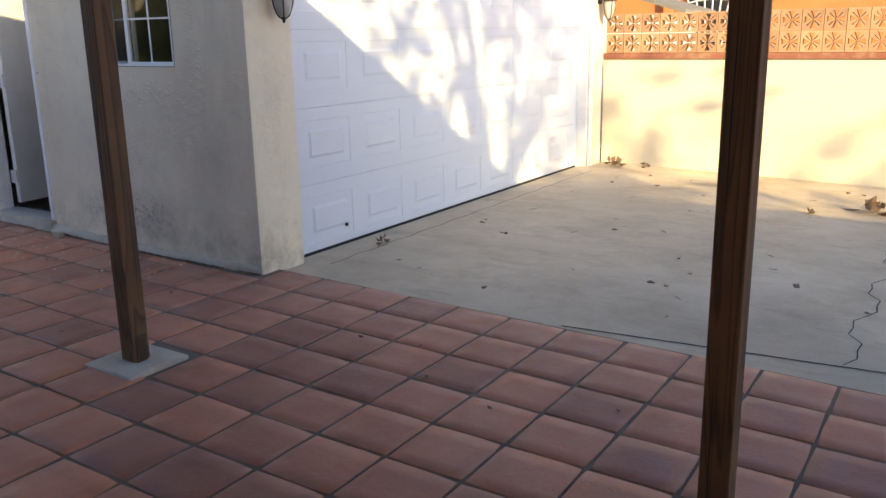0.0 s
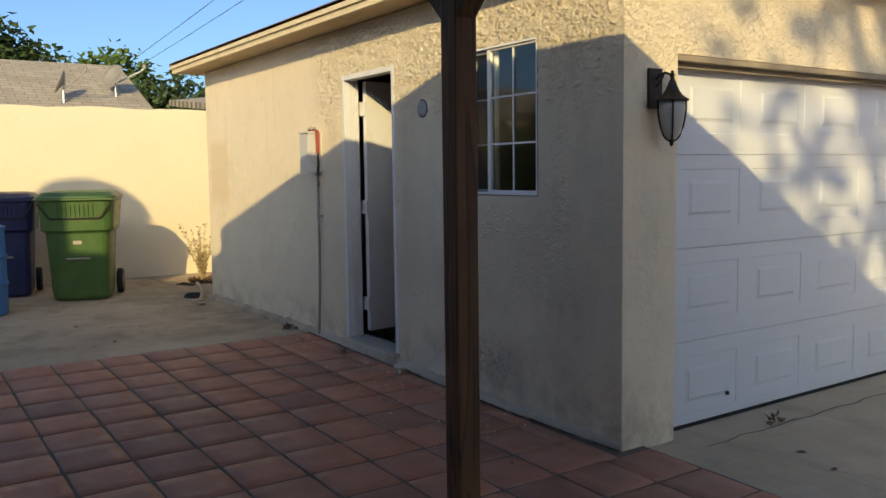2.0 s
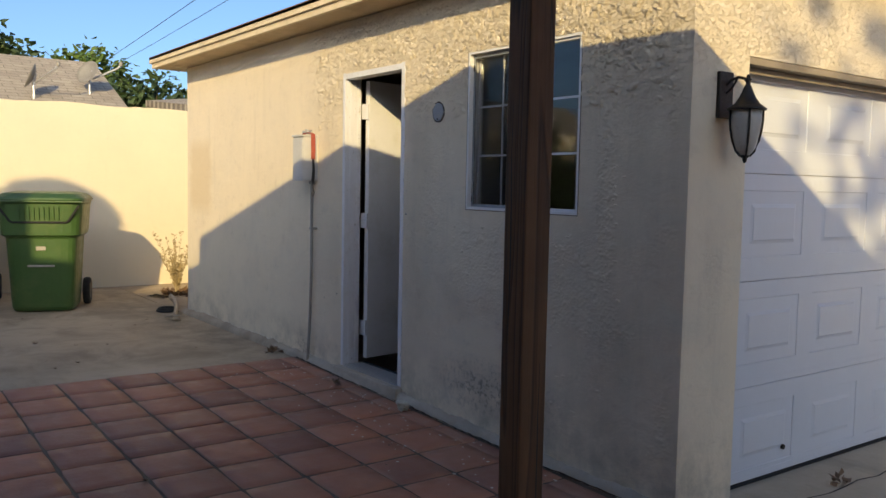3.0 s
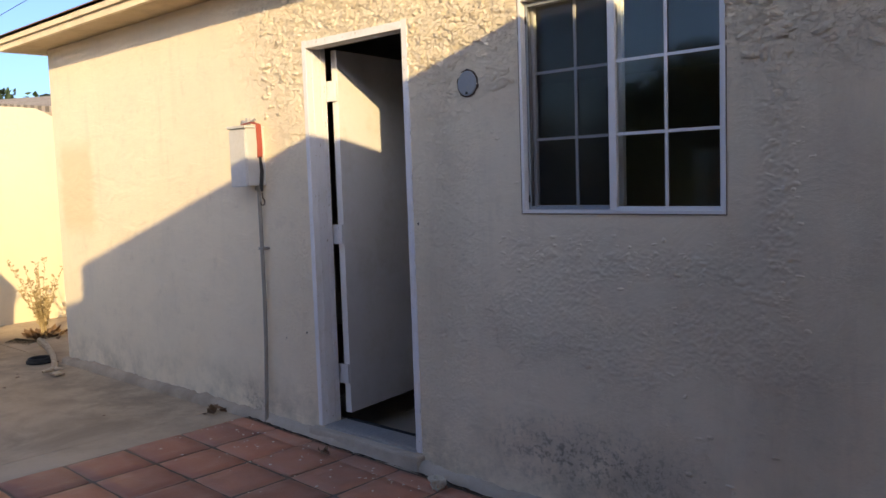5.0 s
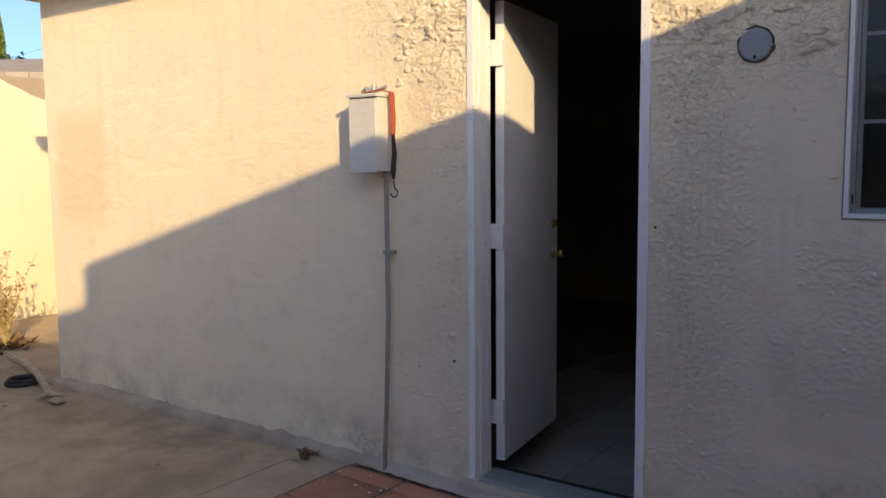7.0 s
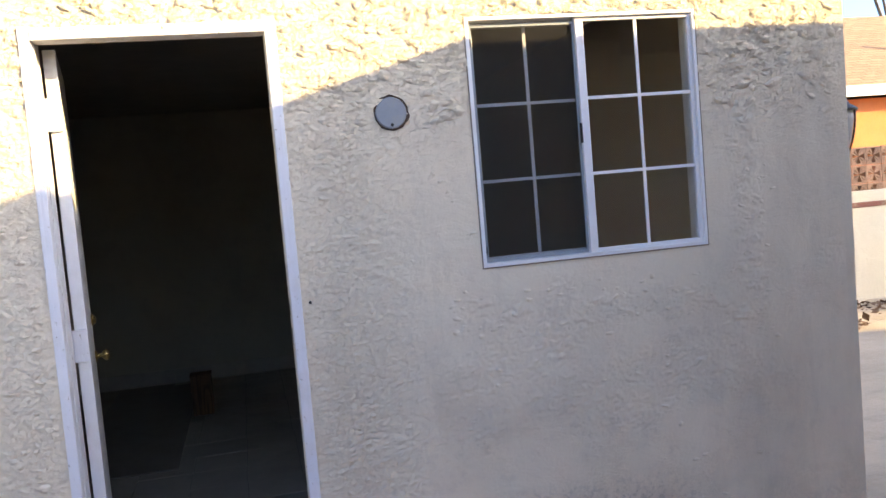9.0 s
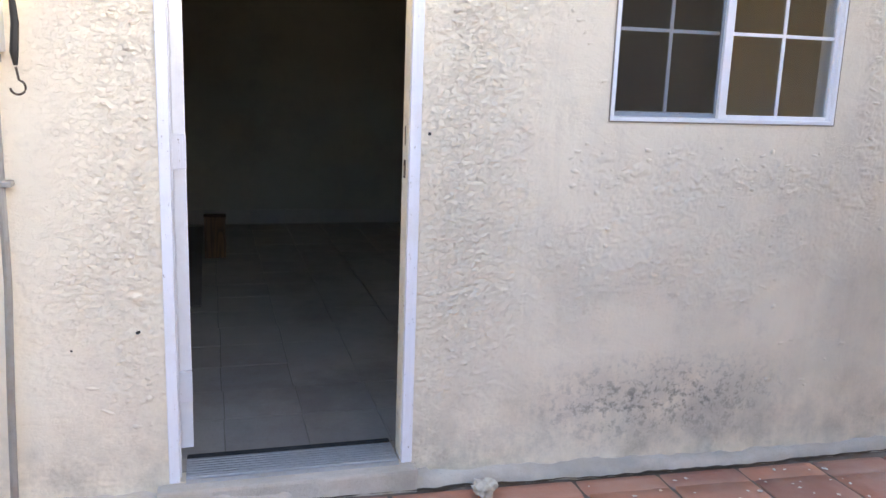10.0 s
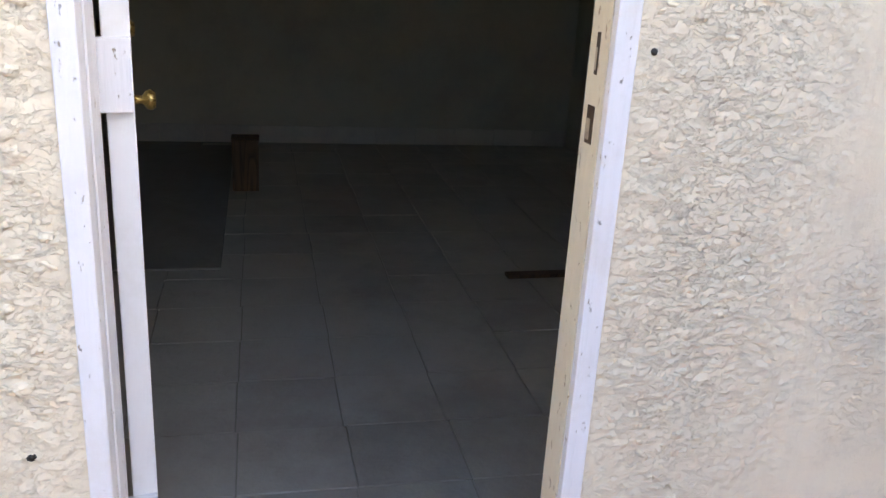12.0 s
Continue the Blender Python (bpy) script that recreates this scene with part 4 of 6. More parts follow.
def build_window():
    x0, x1, z0, z1 = WIN_HOLE
    win = thing("window_1", "white sliding window with a grid of six panes in each half", "window", kind="structure")
    y = GY0
    f = 0.004
    fr = bmesh.new()
    for b in ((x0 - 0.01, x0 + f, y - 0.007, y + 0.1, z0 - 0.01, z1 + 0.01), (x1 - 0.004, x1 + 0.008, y - 0.007, y + 0.1, z0 - 0.01, z1 + 0.01), (x0 + f, x1 - 0.004, y - 0.006, y + 0.1, z0 - 0.01, z0 + f), (x0 + f, x1 - 0.004, y - 0.006, y + 0.1, z1 - f, z1 + 0.01)):
        box(fr, *b, bevel=0.002)
    part("window_frame", fr, WHITE, win, "white aluminium frame")
    # dark strips drawn for the shaded gap between stucco and frame
    gap = boxes((x0 - 0.0145, x0 - 0.0105, y - 0.0062, y, z0 - 0.014, z1 + 0.012), (x1 + 0.0085, x1 + 0.012, y - 0.0062, y, z0 - 0.014, z1 + 0.012), (x0 - 0.0105, x1 + 0.0085, y - 0.0062, y, z0 - 0.015, z0 - 0.0105))
    part("sealant", gap, HEADER, win, "dark strips drawn for the shaded gap round the frame")
    mid = (x0 + x1) / 2 - 0.012
    for a, b, yy, st, en, rail in ((x0 + f + 0.012, mid + 0.02, y + 0.05, 0.014, 0.02, 0.018), (mid - 0.018, x1 - 0.005, y + 0.006, 0.032, 0.014, 0.014)):
        c, d = z0 + f, z1 - f
        sash = bmesh.new()
        for q in ((a, a + st, yy, yy + 0.024, c, d), (b - en, b, yy, yy + 0.024, c, d), (a + st, b - en, yy + 0.001, yy + 0.023, c, c + rail), (a + st, b - en, yy + 0.001, yy + 0.023, d - rail, d)):
            box(sash, *q, bevel=0.002)
        sash_ob = part("sash", sash, WHITE, win)
        a2, b2, c2, d2 = a + st, b - en, c + rail, d - rail
        h = (d2 - c2) / 3
        part("muntin", boxes(((a2 + b2) / 2 - 0.006, (a2 + b2) / 2 + 0.006, yy + 0.006, yy + 0.012, c2, d2)), WHITE, sash_ob)
        for k in (1, 2):
            part("muntin", boxes((a2, b2, yy + 0.0075, yy + 0.0105, c2 + h * k - 0.006, c2 + h * k + 0.006)), WHITE, sash_ob)
        ob = part("pane", boxes((a2 - 0.004, b2 + 0.004, yy + 0.0135, yy + 0.0175, c2 - 0.004, d2 + 0.004)), GLASS, sash_ob, "dusty dark window glass")
        ob.visible_shadow = False
    part("latch", boxes((mid - 0.026, mid - 0.018, y + 0.001, y + 0.012, 1.635, 1.71), bevel=0.002), BLACK, win, "black window latch")
    e0, e1, c, d = x0 + f + 0.004, mid - 0.019, z0 + f + 0.002, z1 - f - 0.002
    rim = boxes((e0, e0 + 0.011, y + 0.02, y + 0.03, c, d), (e1 - 0.008, e1, y + 0.02, y + 0.03, c, d), (e0 + 0.011, e1 - 0.008, y + 0.02, y + 0.03, c, c + 0.013), (e0 + 0.011, e1 - 0.008, y + 0.02, y + 0.03, d - 0.02, d - 0.009))
    screen = part("insect_screen", rim, VENT_GREY, win, "grey insect screen frame")
    net = part("mesh", boxes((e0 + 0.01, e1 - 0.007, y + 0.0245, y + 0.0255, c + 0.012, d - 0.019)), NET, screen, "fine dark insect mesh")
    net.visible_shadow = False
    for z in (c + 0.03, d - 0.09):
        part("clip", boxes((e0 + 0.001, e0 + 0.008, y + 0.016, y + 0.0195, z, z + 0.03), bevel=0.001), BLACK, screen, "black screen clip")


def build_ridges():
    """Proud ridges and seams that the trowel left in the stucco."""
    rng = random.Random(9)
    runs = [((-5.62, 1.03), (-4.5, 0.98), 0.035), ((-5.55, 1.1), (-5.1, 1.02), 0.03), ((-6.115, 2.1), (-6.12, 1.17), 0.006), ((-6.14, 1.165), (-6.05, 1.16), 0.006), ((-7.03, 2.2), (-7.02, 1.75), 0.012),
            ((-4.36, 2.2), (-4.38, 1.4), 0.03), ((-4.42, 1.75), (-4.32, 1.3), 0.03), ((-7.75, 0.2), (-7.6, -0.02), 0.03), ((-7.72, 0.02), (-7.52, 0.16), 0.025)]
    for (ax, az), (bx, bz), stray in runs:
        n = max(6, int(30 * math.hypot(bx - ax, bz - az)))
        bm = bmesh.new()
        pts, radii = [], []
        for k in range(n + 1):
            u = k / n
            pts.append((ax + (bx - ax) * u + stray * noise.noise((ax * 7 + k * 0.55, az, 0)), GY0 + 0.0025, az + (bz - az) * u + stray * noise.noise((bx * 5, k * 0.6, az * 3))))
            radii.append(0.0045 + 0.004 * abs(noise.noise((k * 0.8, ax, bz))) + rng.uniform(0, 0.0015))
        tube(bm, pts, radii, 7)
        solid("trim_stucco_ridge", bm, STUCCO, "raised trowel ridge in the cream stucco", "ridge", "structure", smooth=True)


def build_flakes():
    """Crusty flakes of stucco dragged down by the trowel: flush above, proud and ragged below."""
    rng = random.Random(41)
    dx0, dx1, dz1 = DOOR_HOLE[0] - 0.03, DOOR_HOLE[1] + 0.02, DOOR_HOLE[3] + 0.03
    wx0, wx1, wz0, wz1 = WIN_HOLE[0] - 0.02, WIN_HOLE[1] + 0.02, WIN_HOLE[2] - 0.025, WIN_HOLE[3] + 0.02
    spots = []
    for _ in range(80):
        x = rng.uniform(-5.65, -4.5)
        spots.append((x, 1.02 - 0.05 * (x + 5.0) + 0.05 * noise.noise((x * 3, 0, 0)) + rng.gauss(0, 0.045), rng.uniform(0.4, 0.9)))
    for _ in range(70):
        z = rng.uniform(0.9, 2.25)
        spots.append((-4.36 + 0.05 * noise.noise((0, z * 3, 0)) + rng.gauss(0, 0.045), z, rng.uniform(0.4, 0.9)))
    for _ in range(150):
        spots.append((dx1 + abs(rng.gauss(0, 0.14)), rng.uniform(0.25, 2.2), rng.uniform(0.3, 0.7)))
    for _ in range(80):
        spots.append((dx0 - abs(rng.gauss(0, 0.09)), rng.uniform(0.2, 2.3), rng.uniform(0.5, 1.1)))
    for _ in range(750):
        spots.append((rng.uniform(-7.35, -3.97), rng.uniform(1.75, 2.46), rng.uniform(0.7, 1.7)))
    for _ in range(200):
        x, z = rng.uniform(-6.1, -4.0), rng.uniform(0.15, 1.75)
        if noise.noise((x * 1.6, z * 1.6, 5)) > 0.0:
            spots.append((x, z, rng.uniform(0.4, 0.9)))
    bm = bmesh.new()
    for x, z, k in spots:
        w, h, out = 0.021 * k * rng.uniform(0.6, 1.5), 0.011 * k * rng.uniform(0.6, 1.4), 0.0046 * min(1.3, k) * rng.uniform(0.6, 1.2)
        if dx0 < x + w and x - w < dx1 and z - h < dz1 or wx0 < x + w and x - w < wx1 and wz0 < z + h and z - h < wz1 or x + w > GX1 - 0.03:
            continue
        tilt = rng.uniform(-0.5, 0.5)
        n = 9
        rim = []
        for q in range(n):
            a = 2 * math.pi * q / n + rng.uniform(-0.2, 0.2)
            r = rng.uniform(0.65, 1.15)
            u, v = w * r * math.cos(a), h * r * math.sin(a)
            rim.append((x + u * math.cos(tilt) - v * math.sin(tilt), z + u * math.sin(tilt) + v * math.cos(tilt), v / h))
        base = [bm.verts.new((px, GY0 + 0.004, pz)) for px, pz, v in rim]
        lip = [bm.verts.new((x + (px - x) * 0.86, GY0 - 0.0035 - out * (0.55 - 0.45 * max(-1.0, min(1.0, v))), z + (pz - z) * 0.86)) for px, pz, v in rim]
        top = bm.verts.new((x, GY0 - 0.004 - out * 0.7, z + h * 0.1))
        for q in range(n):
            bm.faces.new((base[q], base[(q + 1) % n], lip[(q + 1) % n], lip[q]))
            bm.faces.new((lip[q], lip[(q + 1) % n], top))
    solid("stucco_flakes", bm, STUCCO, "crusty raised flakes in the cream stucco wall", "stucco", "stuff", smooth=True)


build_ridges()
build_flakes()
build_door_frame()
build_side_door()
build_window()


# ---- garage door ----
def build_garage_door():
    y0, y1, zb, zt = 4.25, 9.16, -0.148, 1.985
    xf = GX1 - 0.13
    door = thing("garage_door", "wide white sectional garage door with raised panels, closed", "garage door", kind="structure")
    cols, first, pitch, wide, tall = 7, 4.445, 0.655, 0.53, 0.335
    seams = [zb, 0.345, 0.89, 1.43, zt]
    feet = [-0.085, 0.465, 1.012, 1.552]
    for k, foot in enumerate(feet):
        a, b = seams[k], seams[k + 1]
        bm = bmesh.new()
        ys = [y0]
        for c in range(cols):
            ys += [first + c * pitch, first + c * pitch + wide]
        ys.append(y1)
        zs = [a + 0.004, a + 0.028, foot, foot + tall, b - 0.022, b - 0.004]
        grid = {}

        def vert(yv, zv, x=xf):
            key = (round(yv, 5), round(zv, 5), round(x, 5))
            if key not in grid:
                grid[key] = bm.verts.new((x, yv, zv))
            return grid[key]

        for i in range(len(ys) - 1):
            for j in range(len(zs) - 1):
                p, q, r, s = ys[i], ys[i + 1], zs[j], zs[j + 1]
                if i % 2 == 1 and j == 2:
                    # the raised field inside a moulded groove
                    loops = [(0, 0), (0.006, -0.008), (0.022, -0.02), (0.034, -0.02), (0.042, -0.012), (0.082, 0.001), (0.086, 0.004)]
                    ring = []
                    for inset, dx in loops:
                        ring.append([vert(yy, zz, xf + dx) for yy, zz in ((p + inset, r + inset), (q - inset, r + inset), (q - inset, s - inset), (p + inset, s - inset))])
                    for u, v in zip(ring, ring[1:]):
                        for e in range(4):
                            bm.faces.new((u[e], u[(e + 1) % 4], v[(e + 1) % 4], v[e]))
                    bm.faces.new(ring[-1])
                else:
                    bm.faces.new((vert(p, r), vert(q, r), vert(q, s), vert(p, s)))
        box(bm, xf - 0.045, xf - 0.004, y0, y1, a + 0.001, b - 0.001)
        box(bm, xf - 0.004, xf + 0.0015, y0, y1, a + 0.034, a + 0.039)
        part("section", bm, DOOR_WHITE, door)
    part("bottom_seal", boxes((xf - 0.04, xf - 0.002, y0, y1, zb - 0.024, zb), bevel=0.004), RUBBER, door, "black rubber bottom seal")
    bm = bmesh.new()
    lathe(bm, [(0.014, 0), (0.014, 0.012), (0.004, 0.014)], 12, Matrix.Translation((xf, 4.885, zb + 0.13)) @ Euler((0, radians(90), 0)).to_matrix().to_4x4())
    part("bolt", bm, BLACK, door, "small dark bolt head")
    frame_ = thing("trim_garage_door", "white jamb boards and weathered header round the garage door", "door frame", kind="structure")
    part("jamb", boxes((xf - 0.03, GX1 - 0.01, 9.165, 9.199, -0.2, 1.964), bevel=0.004), WHITE, frame_)
    part("casing", boxes((GX1 - 0.008, GX1 + 0.016, 9.2, 9.29, -0.2, 1.9), bevel=0.004), WHITE, frame_)
    part("header", boxes((xf + 0.002, GX1 - 0.004, 4.252, 9.198, 1.93, 1.964), bevel=0.004), HEADER, frame_, "weathered header board, darkened for the shadow under the lintel")
    part("header_strip", boxes((xf + 0.05, xf + 0.07, 4.252, 9.16, 1.9, 1.929), bevel=0.003), HEADER, frame_)
    part("sill", boxes((xf - 0.1, -3.862, 4.25, 9.2, -0.5, -0.17), bevel=0.004), CONCRETE, frame_, "concrete sill under the garage door")


build_garage_door()

# ---- fittings on the garage ----
def build_wall_lamp(at, group, label):
    lamp = thing("wall_lamp", label, "wall lamp", at, group)
    bm = bmesh.new()
    box(bm, 0.0, 0.022, -0.058, 0.058, -0.12, 0.12, 0.008)
    part("backplate", bm, BLACK, lamp)
    bm = bmesh.new()
    pts = [(0.02, 0, 0.05), (0.05, 0, 0.075), (0.09, 0, 0.085), (0.125, 0, 0.075), (0.145, 0, 0.05)]
    tube(bm, pts, 0.008, 8)
    tube(bm, [(0.02, 0, 0.01), (0.05, 0, 0.03), (0.08, 0, 0.075)], 0.006, 8)
    lathe(bm, [(0.006, 0), (0.011, 0.008), (0.006, 0.018)], 10, Matrix.Translation((0.145, 0, 0.075)))
    part("arm", bm, BLACK, lamp)
    bm = bmesh.new()
    lathe(bm, [(0.094, -0.085), (0.098, -0.078), (0.09, -0.072), (0.062, -0.052), (0.04, -0.02), (0.026, 0.012), (0.02, 0.03), (0.012, 0.042), (0.012, 0.062), (0.017, 0.068), (0.004, 0.085)], 24, Matrix.Translation((0.145, 0, 0)))
    part("hood", bm, BLACK, lamp, smooth=True)
    prof = [(0.074, -0.085), (0.075, -0.13), (0.07, -0.18), (0.058, -0.24), (0.04, -0.29), (0.018, -0.315)]
    bm = bmesh.new()
    lathe(bm, prof, 24, Matrix.Translation((0.145, 0, 0)))
    bowl = part("glass", bm, FROST, lamp, "frosted grey glass bowl", True)
    for k in range(4):
        a = math.pi / 4 + k * math.pi / 2
        bm = bmesh.new()
        tube(bm, [(0.145 + (r + 0.006) * math.cos(a), (r + 0.006) * math.sin(a), z) for r, z in prof], 0.0055, 6)
        part("rib", bm, BLACK, bowl, "black iron rib")
    bm = bmesh.new()
    lathe(bm, [(0.02, -0.305), (0.026, -0.315), (0.012, -0.325), (0.012, -0.333), (0.008, -0.345), (0.002, -0.35)], 14, Matrix.Translation((0.145, 0, 0)))
    part("finial", bm, BLACK, lamp, smooth=True)


def build_meter_box():
    x0, x1, z0, z1, y = -7.54, -7.375, 1.36, 1.69, GY0 - 0.126
    mb = thing("electrical_box", "pale grey metal electrical box with a conduit on the stucco", "electrical box", kind="")
    bm = bmesh.new()
    box(bm, x0, x1, y, GY0 + 0.004, z0, z1, 0.006)
    part("body", bm, BOX_GREY, mb)
    part("door", boxes((x0 + 0.004, x1 - 0.006, y - 0.008, y - 0.0005, z0 - 0.004, z1 - 0.012), bevel=0.003), BOX_GREY, mb, "grey hinged cover")
    part("cap", boxes((x0 - 0.008, x1 + 0.008, y - 0.014, GY0 + 0.002, z1 + 0.0005, z1 + 0.016), bevel=0.004), BOX_GREY, mb)
    bm = bmesh.new()
    tube(bm, [(-7.405, GY0 - 0.035, z0 + 0.002), (-7.405, GY0 - 0.035, 0.7), (-7.42, GY0 - 0.034, 0.35), (-7.43, GY0 - 0.05, -0.06)], 0.0115, 10)
    part("conduit", bm, CONDUIT, mb, "weathered grey steel conduit")
    for z in (0.99,):
        part("clip", boxes((-7.42, -7.376, GY0 - 0.05, GY0 + 0.001, z - 0.008, z + 0.008), bevel=0.003), CONDUIT, mb)
    bm = bmesh.new()
    lathe(bm, [(0.024, 0), (0.024, 0.02), (0.018, 0.026)], 14, Matrix.Translation((-7.405, GY0 - 0.035, z0 - 0.028)))
    part("coupling", bm, CONDUIT, mb)
    st = thing("tie_strap", "faded red ratchet strap with rusty hook over the electrical box", "strap")
    bm = bmesh.new()
    xs, yy = x1 + 0.03, GY0 - 0.06
    pts = [(xs - 0.15, yy, z1 + 0.026), (xs - 0.06, yy, z1 + 0.034), (xs, yy, z1 + 0.02), (xs + 0.006, yy, z1 - 0.1), (xs + 0.002, yy, 1.52)]
    for p, q in zip(pts, pts[1:]):
        d = Vector(q) - Vector(p)
        n = Vector((-d.z, 0, d.x)).normalized() * 0.0022
        v = [bm.verts.new(Vector(c) + n * s + Vector((0, w, 0))) for c in (p, q) for s in (-1, 1) for w in (-0.017, 0.017)]
        for f in ((0, 1, 3, 2), (4, 5, 7, 6), (0, 1, 5, 4), (2, 3, 7, 6), (0, 2, 6, 4), (1, 3, 7, 5)):
            bm.faces.new([v[k] for k in f])
    part("webbing", bm, RED, st, "faded red webbing")
    bm = bmesh.new()
    tube(bm, [(xs - 0.18, yy + 0.01, z1 + 0.03), (xs - 0.14, yy - 0.01, z1 + 0.045), (xs - 0.1, yy, z1 + 0.03), (xs - 0.03, yy, z1 + 0.048)], 0.009, 8)
    lathe(bm, [(0.014, 0), (0.014, 0.03)], 10, Matrix.Translation((xs - 0.1, yy, z1 + 0.03)))
    part("ratchet", bm, STEEL, st, "dull steel ratchet")
    bm = bmesh.new()
    tube(bm, [(xs + 0.004, yy, 1.525), (xs + 0.008, yy + 0.004, 1.44), (xs + 0.002, yy, 1.36), (xs + 0.004, yy, 1.325)], [0.008, 0.011, 0.012, 0.006], 8)
    part("cord", bm, BLACK, st, "black knotted cord")
    bm = bmesh.new()
    ring = [(xs + 0.004 + 0.0, yy, 1.32)] + [(xs + 0.006 + 0.02 * math.sin(a), yy, 1.265 - 0.02 * -math.cos(a)) for a in np.linspace(0.2, 4.6, 12)]
    tube(bm, ring, 0.0034, 6)
    part("hook", bm, RUST, st, "rusty steel hook")


def build_vent():
    v = thing("vent_cover", "round grey blank cover plate set in the stucco", "vent cover", pose(-5.79, GY0, 1.79, 90, 0, 0))
    bm = bmesh.new()
    lathe(bm, [(0.056, -0.004), (0.056, 0.008), (0.052, 0.012), (0.003, 0.0125)], 28)
    part("plate", bm, VENT_GREY, v)
    # ragged dark disc, the shade of the gap round the plate as colour
    bm = bmesh.new()
    ring = [bm.verts.new(((0.0625 + 0.006 * noise.noise((math.cos(a) * 2.5, math.sin(a) * 2.5, 0)) + (0.004 if a > 4 else 0)) * math.cos(a), (0.0625 + 0.006 * noise.noise((math.cos(a) * 2.5, math.sin(a) * 2.5, 1))) * math.sin(a), 0.0075)) for a in np.linspace(0, 2 * math.pi, 40, endpoint=False)]
    back = [bm.verts.new((q.co.x, q.co.y, 0.0)) for q in ring]
    bm.faces.new(ring)
    for k in range(40):
        bm.faces.new((ring[k], ring[(k + 1) % 40], back[(k + 1) % 40], back[k]))
    part("hole", bm, RUST, v, "dark ragged disc drawn for the shaded gap round the plate")
    bm = bmesh.new()
    lathe(bm, [(0.006, 0.012), (0.006, 0.015), (0.001, 0.016)], 10, Matrix.Translation((0.0, -0.043, 0)))
    part("screw", bm, BLACK, v)


def build_nails():
    for x, z, r in ((-6.135, 1.15, 0.006), (-7.055, 0.52, 0.008), (-7.25, 0.47, 0.004)):
        bm = bmesh.new()
        lathe(bm, [(r, -0.004), (r, 0.003), (r * 0.4, 0.006)], 8)
        solid("nail", bm, BLACK, "small rusty nail head in the stucco", "nail", at=pose(x, GY0 - 0.002, z, 90, 0, 0), group="nails in the stucco")


build_wall_lamp(pose(GX1, 4.06, 1.77) @ Matrix.Scale(0.87, 4), "lamps beside the garage door", "black lantern wall lamp with frosted glass beside the garage door")
build_wall_lamp(pose(GX1, 9.44, 1.79) @ Matrix.Scale(0.87, 4), "lamps beside the garage door", "sunlit black lantern wall lamp beside the clay block wall")
build_meter_box()
build_vent()
build_nails()


# ---- inside the garage ----
DARK_FLOOR = plain("dark_brown_floor_patch", (0.27, 0.25, 0.22), 0.95, vary=0.25, scale=4, bump=0.002)


def build_inside():
    floor = solid("floor_garage", boxes((GX0 + 0.21, GX1 - 0.26, GY0 + 0.08, 9.298, -0.144, -0.138)), INNER_GROUT, "dim grey tiled garage floor", "floor", "structure")
    rng = random.Random(8)
    me = mesh_of("tile", boxes((-0.1625, 0.1625, -0.1625, 0.1625, 0, 0.008), bevel=0.001), INNER_TILE)
    for i in range(11):
        for j in range(16):
            x, y = -7.62 + i * 0.33 + 0.004 * (j % 3), GY0 + 0.3 + j * 0.33
            if y > 9.1 or (x < -7.25 and y > 7):
                continue
            ob = new("tile", me)
            ob.parent = floor
            ob.matrix_basis = Matrix.Translation((x, y, -0.138 + rng.uniform(-0.002, 0.001))) @ Euler((rng.uniform(-0.004, 0.004), rng.uniform(-0.004, 0.004), 0)).to_matrix().to_4x4()
    skirt = thing("baseboard", "row of dim tiles along the foot of the inner wall", "baseboard", kind="structure")
    for k in range(12):
        part("tile", boxes((-8.1 + k * 0.33, -7.775 + k * 0.33, 9.287, 9.299, -0.13, 0.0), bevel=0.002), INNER_TILE, skirt)
    crate = thing("storage_box", "small dark upright box standing on the garage floor", "box", pose(-6.79, 7.87, -0.13))
    part("body", boxes((-0.08, 0.08, -0.08, 0.08, 0, 0.31), bevel=0.006), POST_WOOD, crate)
    part("lid", boxes((-0.084, 0.084, -0.084, 0.084, 0.3105, 0.325), bevel=0.004), POST_WOOD, crate)
    # thin added sheet that makes a rectangle of the floor darker
    solid("floor_mat", boxes((-0.36, 0.36, -1.35, 1.35, 0, 0.01), bevel=0.003), DARK_FLOOR, "thin dark sheet over a darker area of the garage floor", "mat", at=pose(-7.25, 7.75, -0.129))
    stop = thing("floor_plank", "dark strip of wood lying on the garage floor", "plank", pose(-5.22, 6.24, -0.128, 0, 0, 2))
    part("board", boxes((-0.35, 0.35, -0.03, 0.03, 0.0, 0.018), bevel=0.003), POST_WOOD, stop)


build_inside()


# ---- bins ----
GREEN = plain("green_bin_plastic", (0.045, 0.105, 0.026), 0.42, vary=0.2, scale=5, bump=0.0008, dirt=(0.1, 0.14, 0.05))
NAVY = plain("navy_bin_plastic", (0.008, 0.014, 0.065), 0.42, vary=0.2, scale=5, bump=0.0008, dirt=(0.03, 0.035, 0.09))
BLUE = plain("blue_drum_plastic", (0.03, 0.16, 0.42), 0.5, vary=0.15, scale=5, bump=0.0008, dirt=(0.06, 0.15, 0.3))


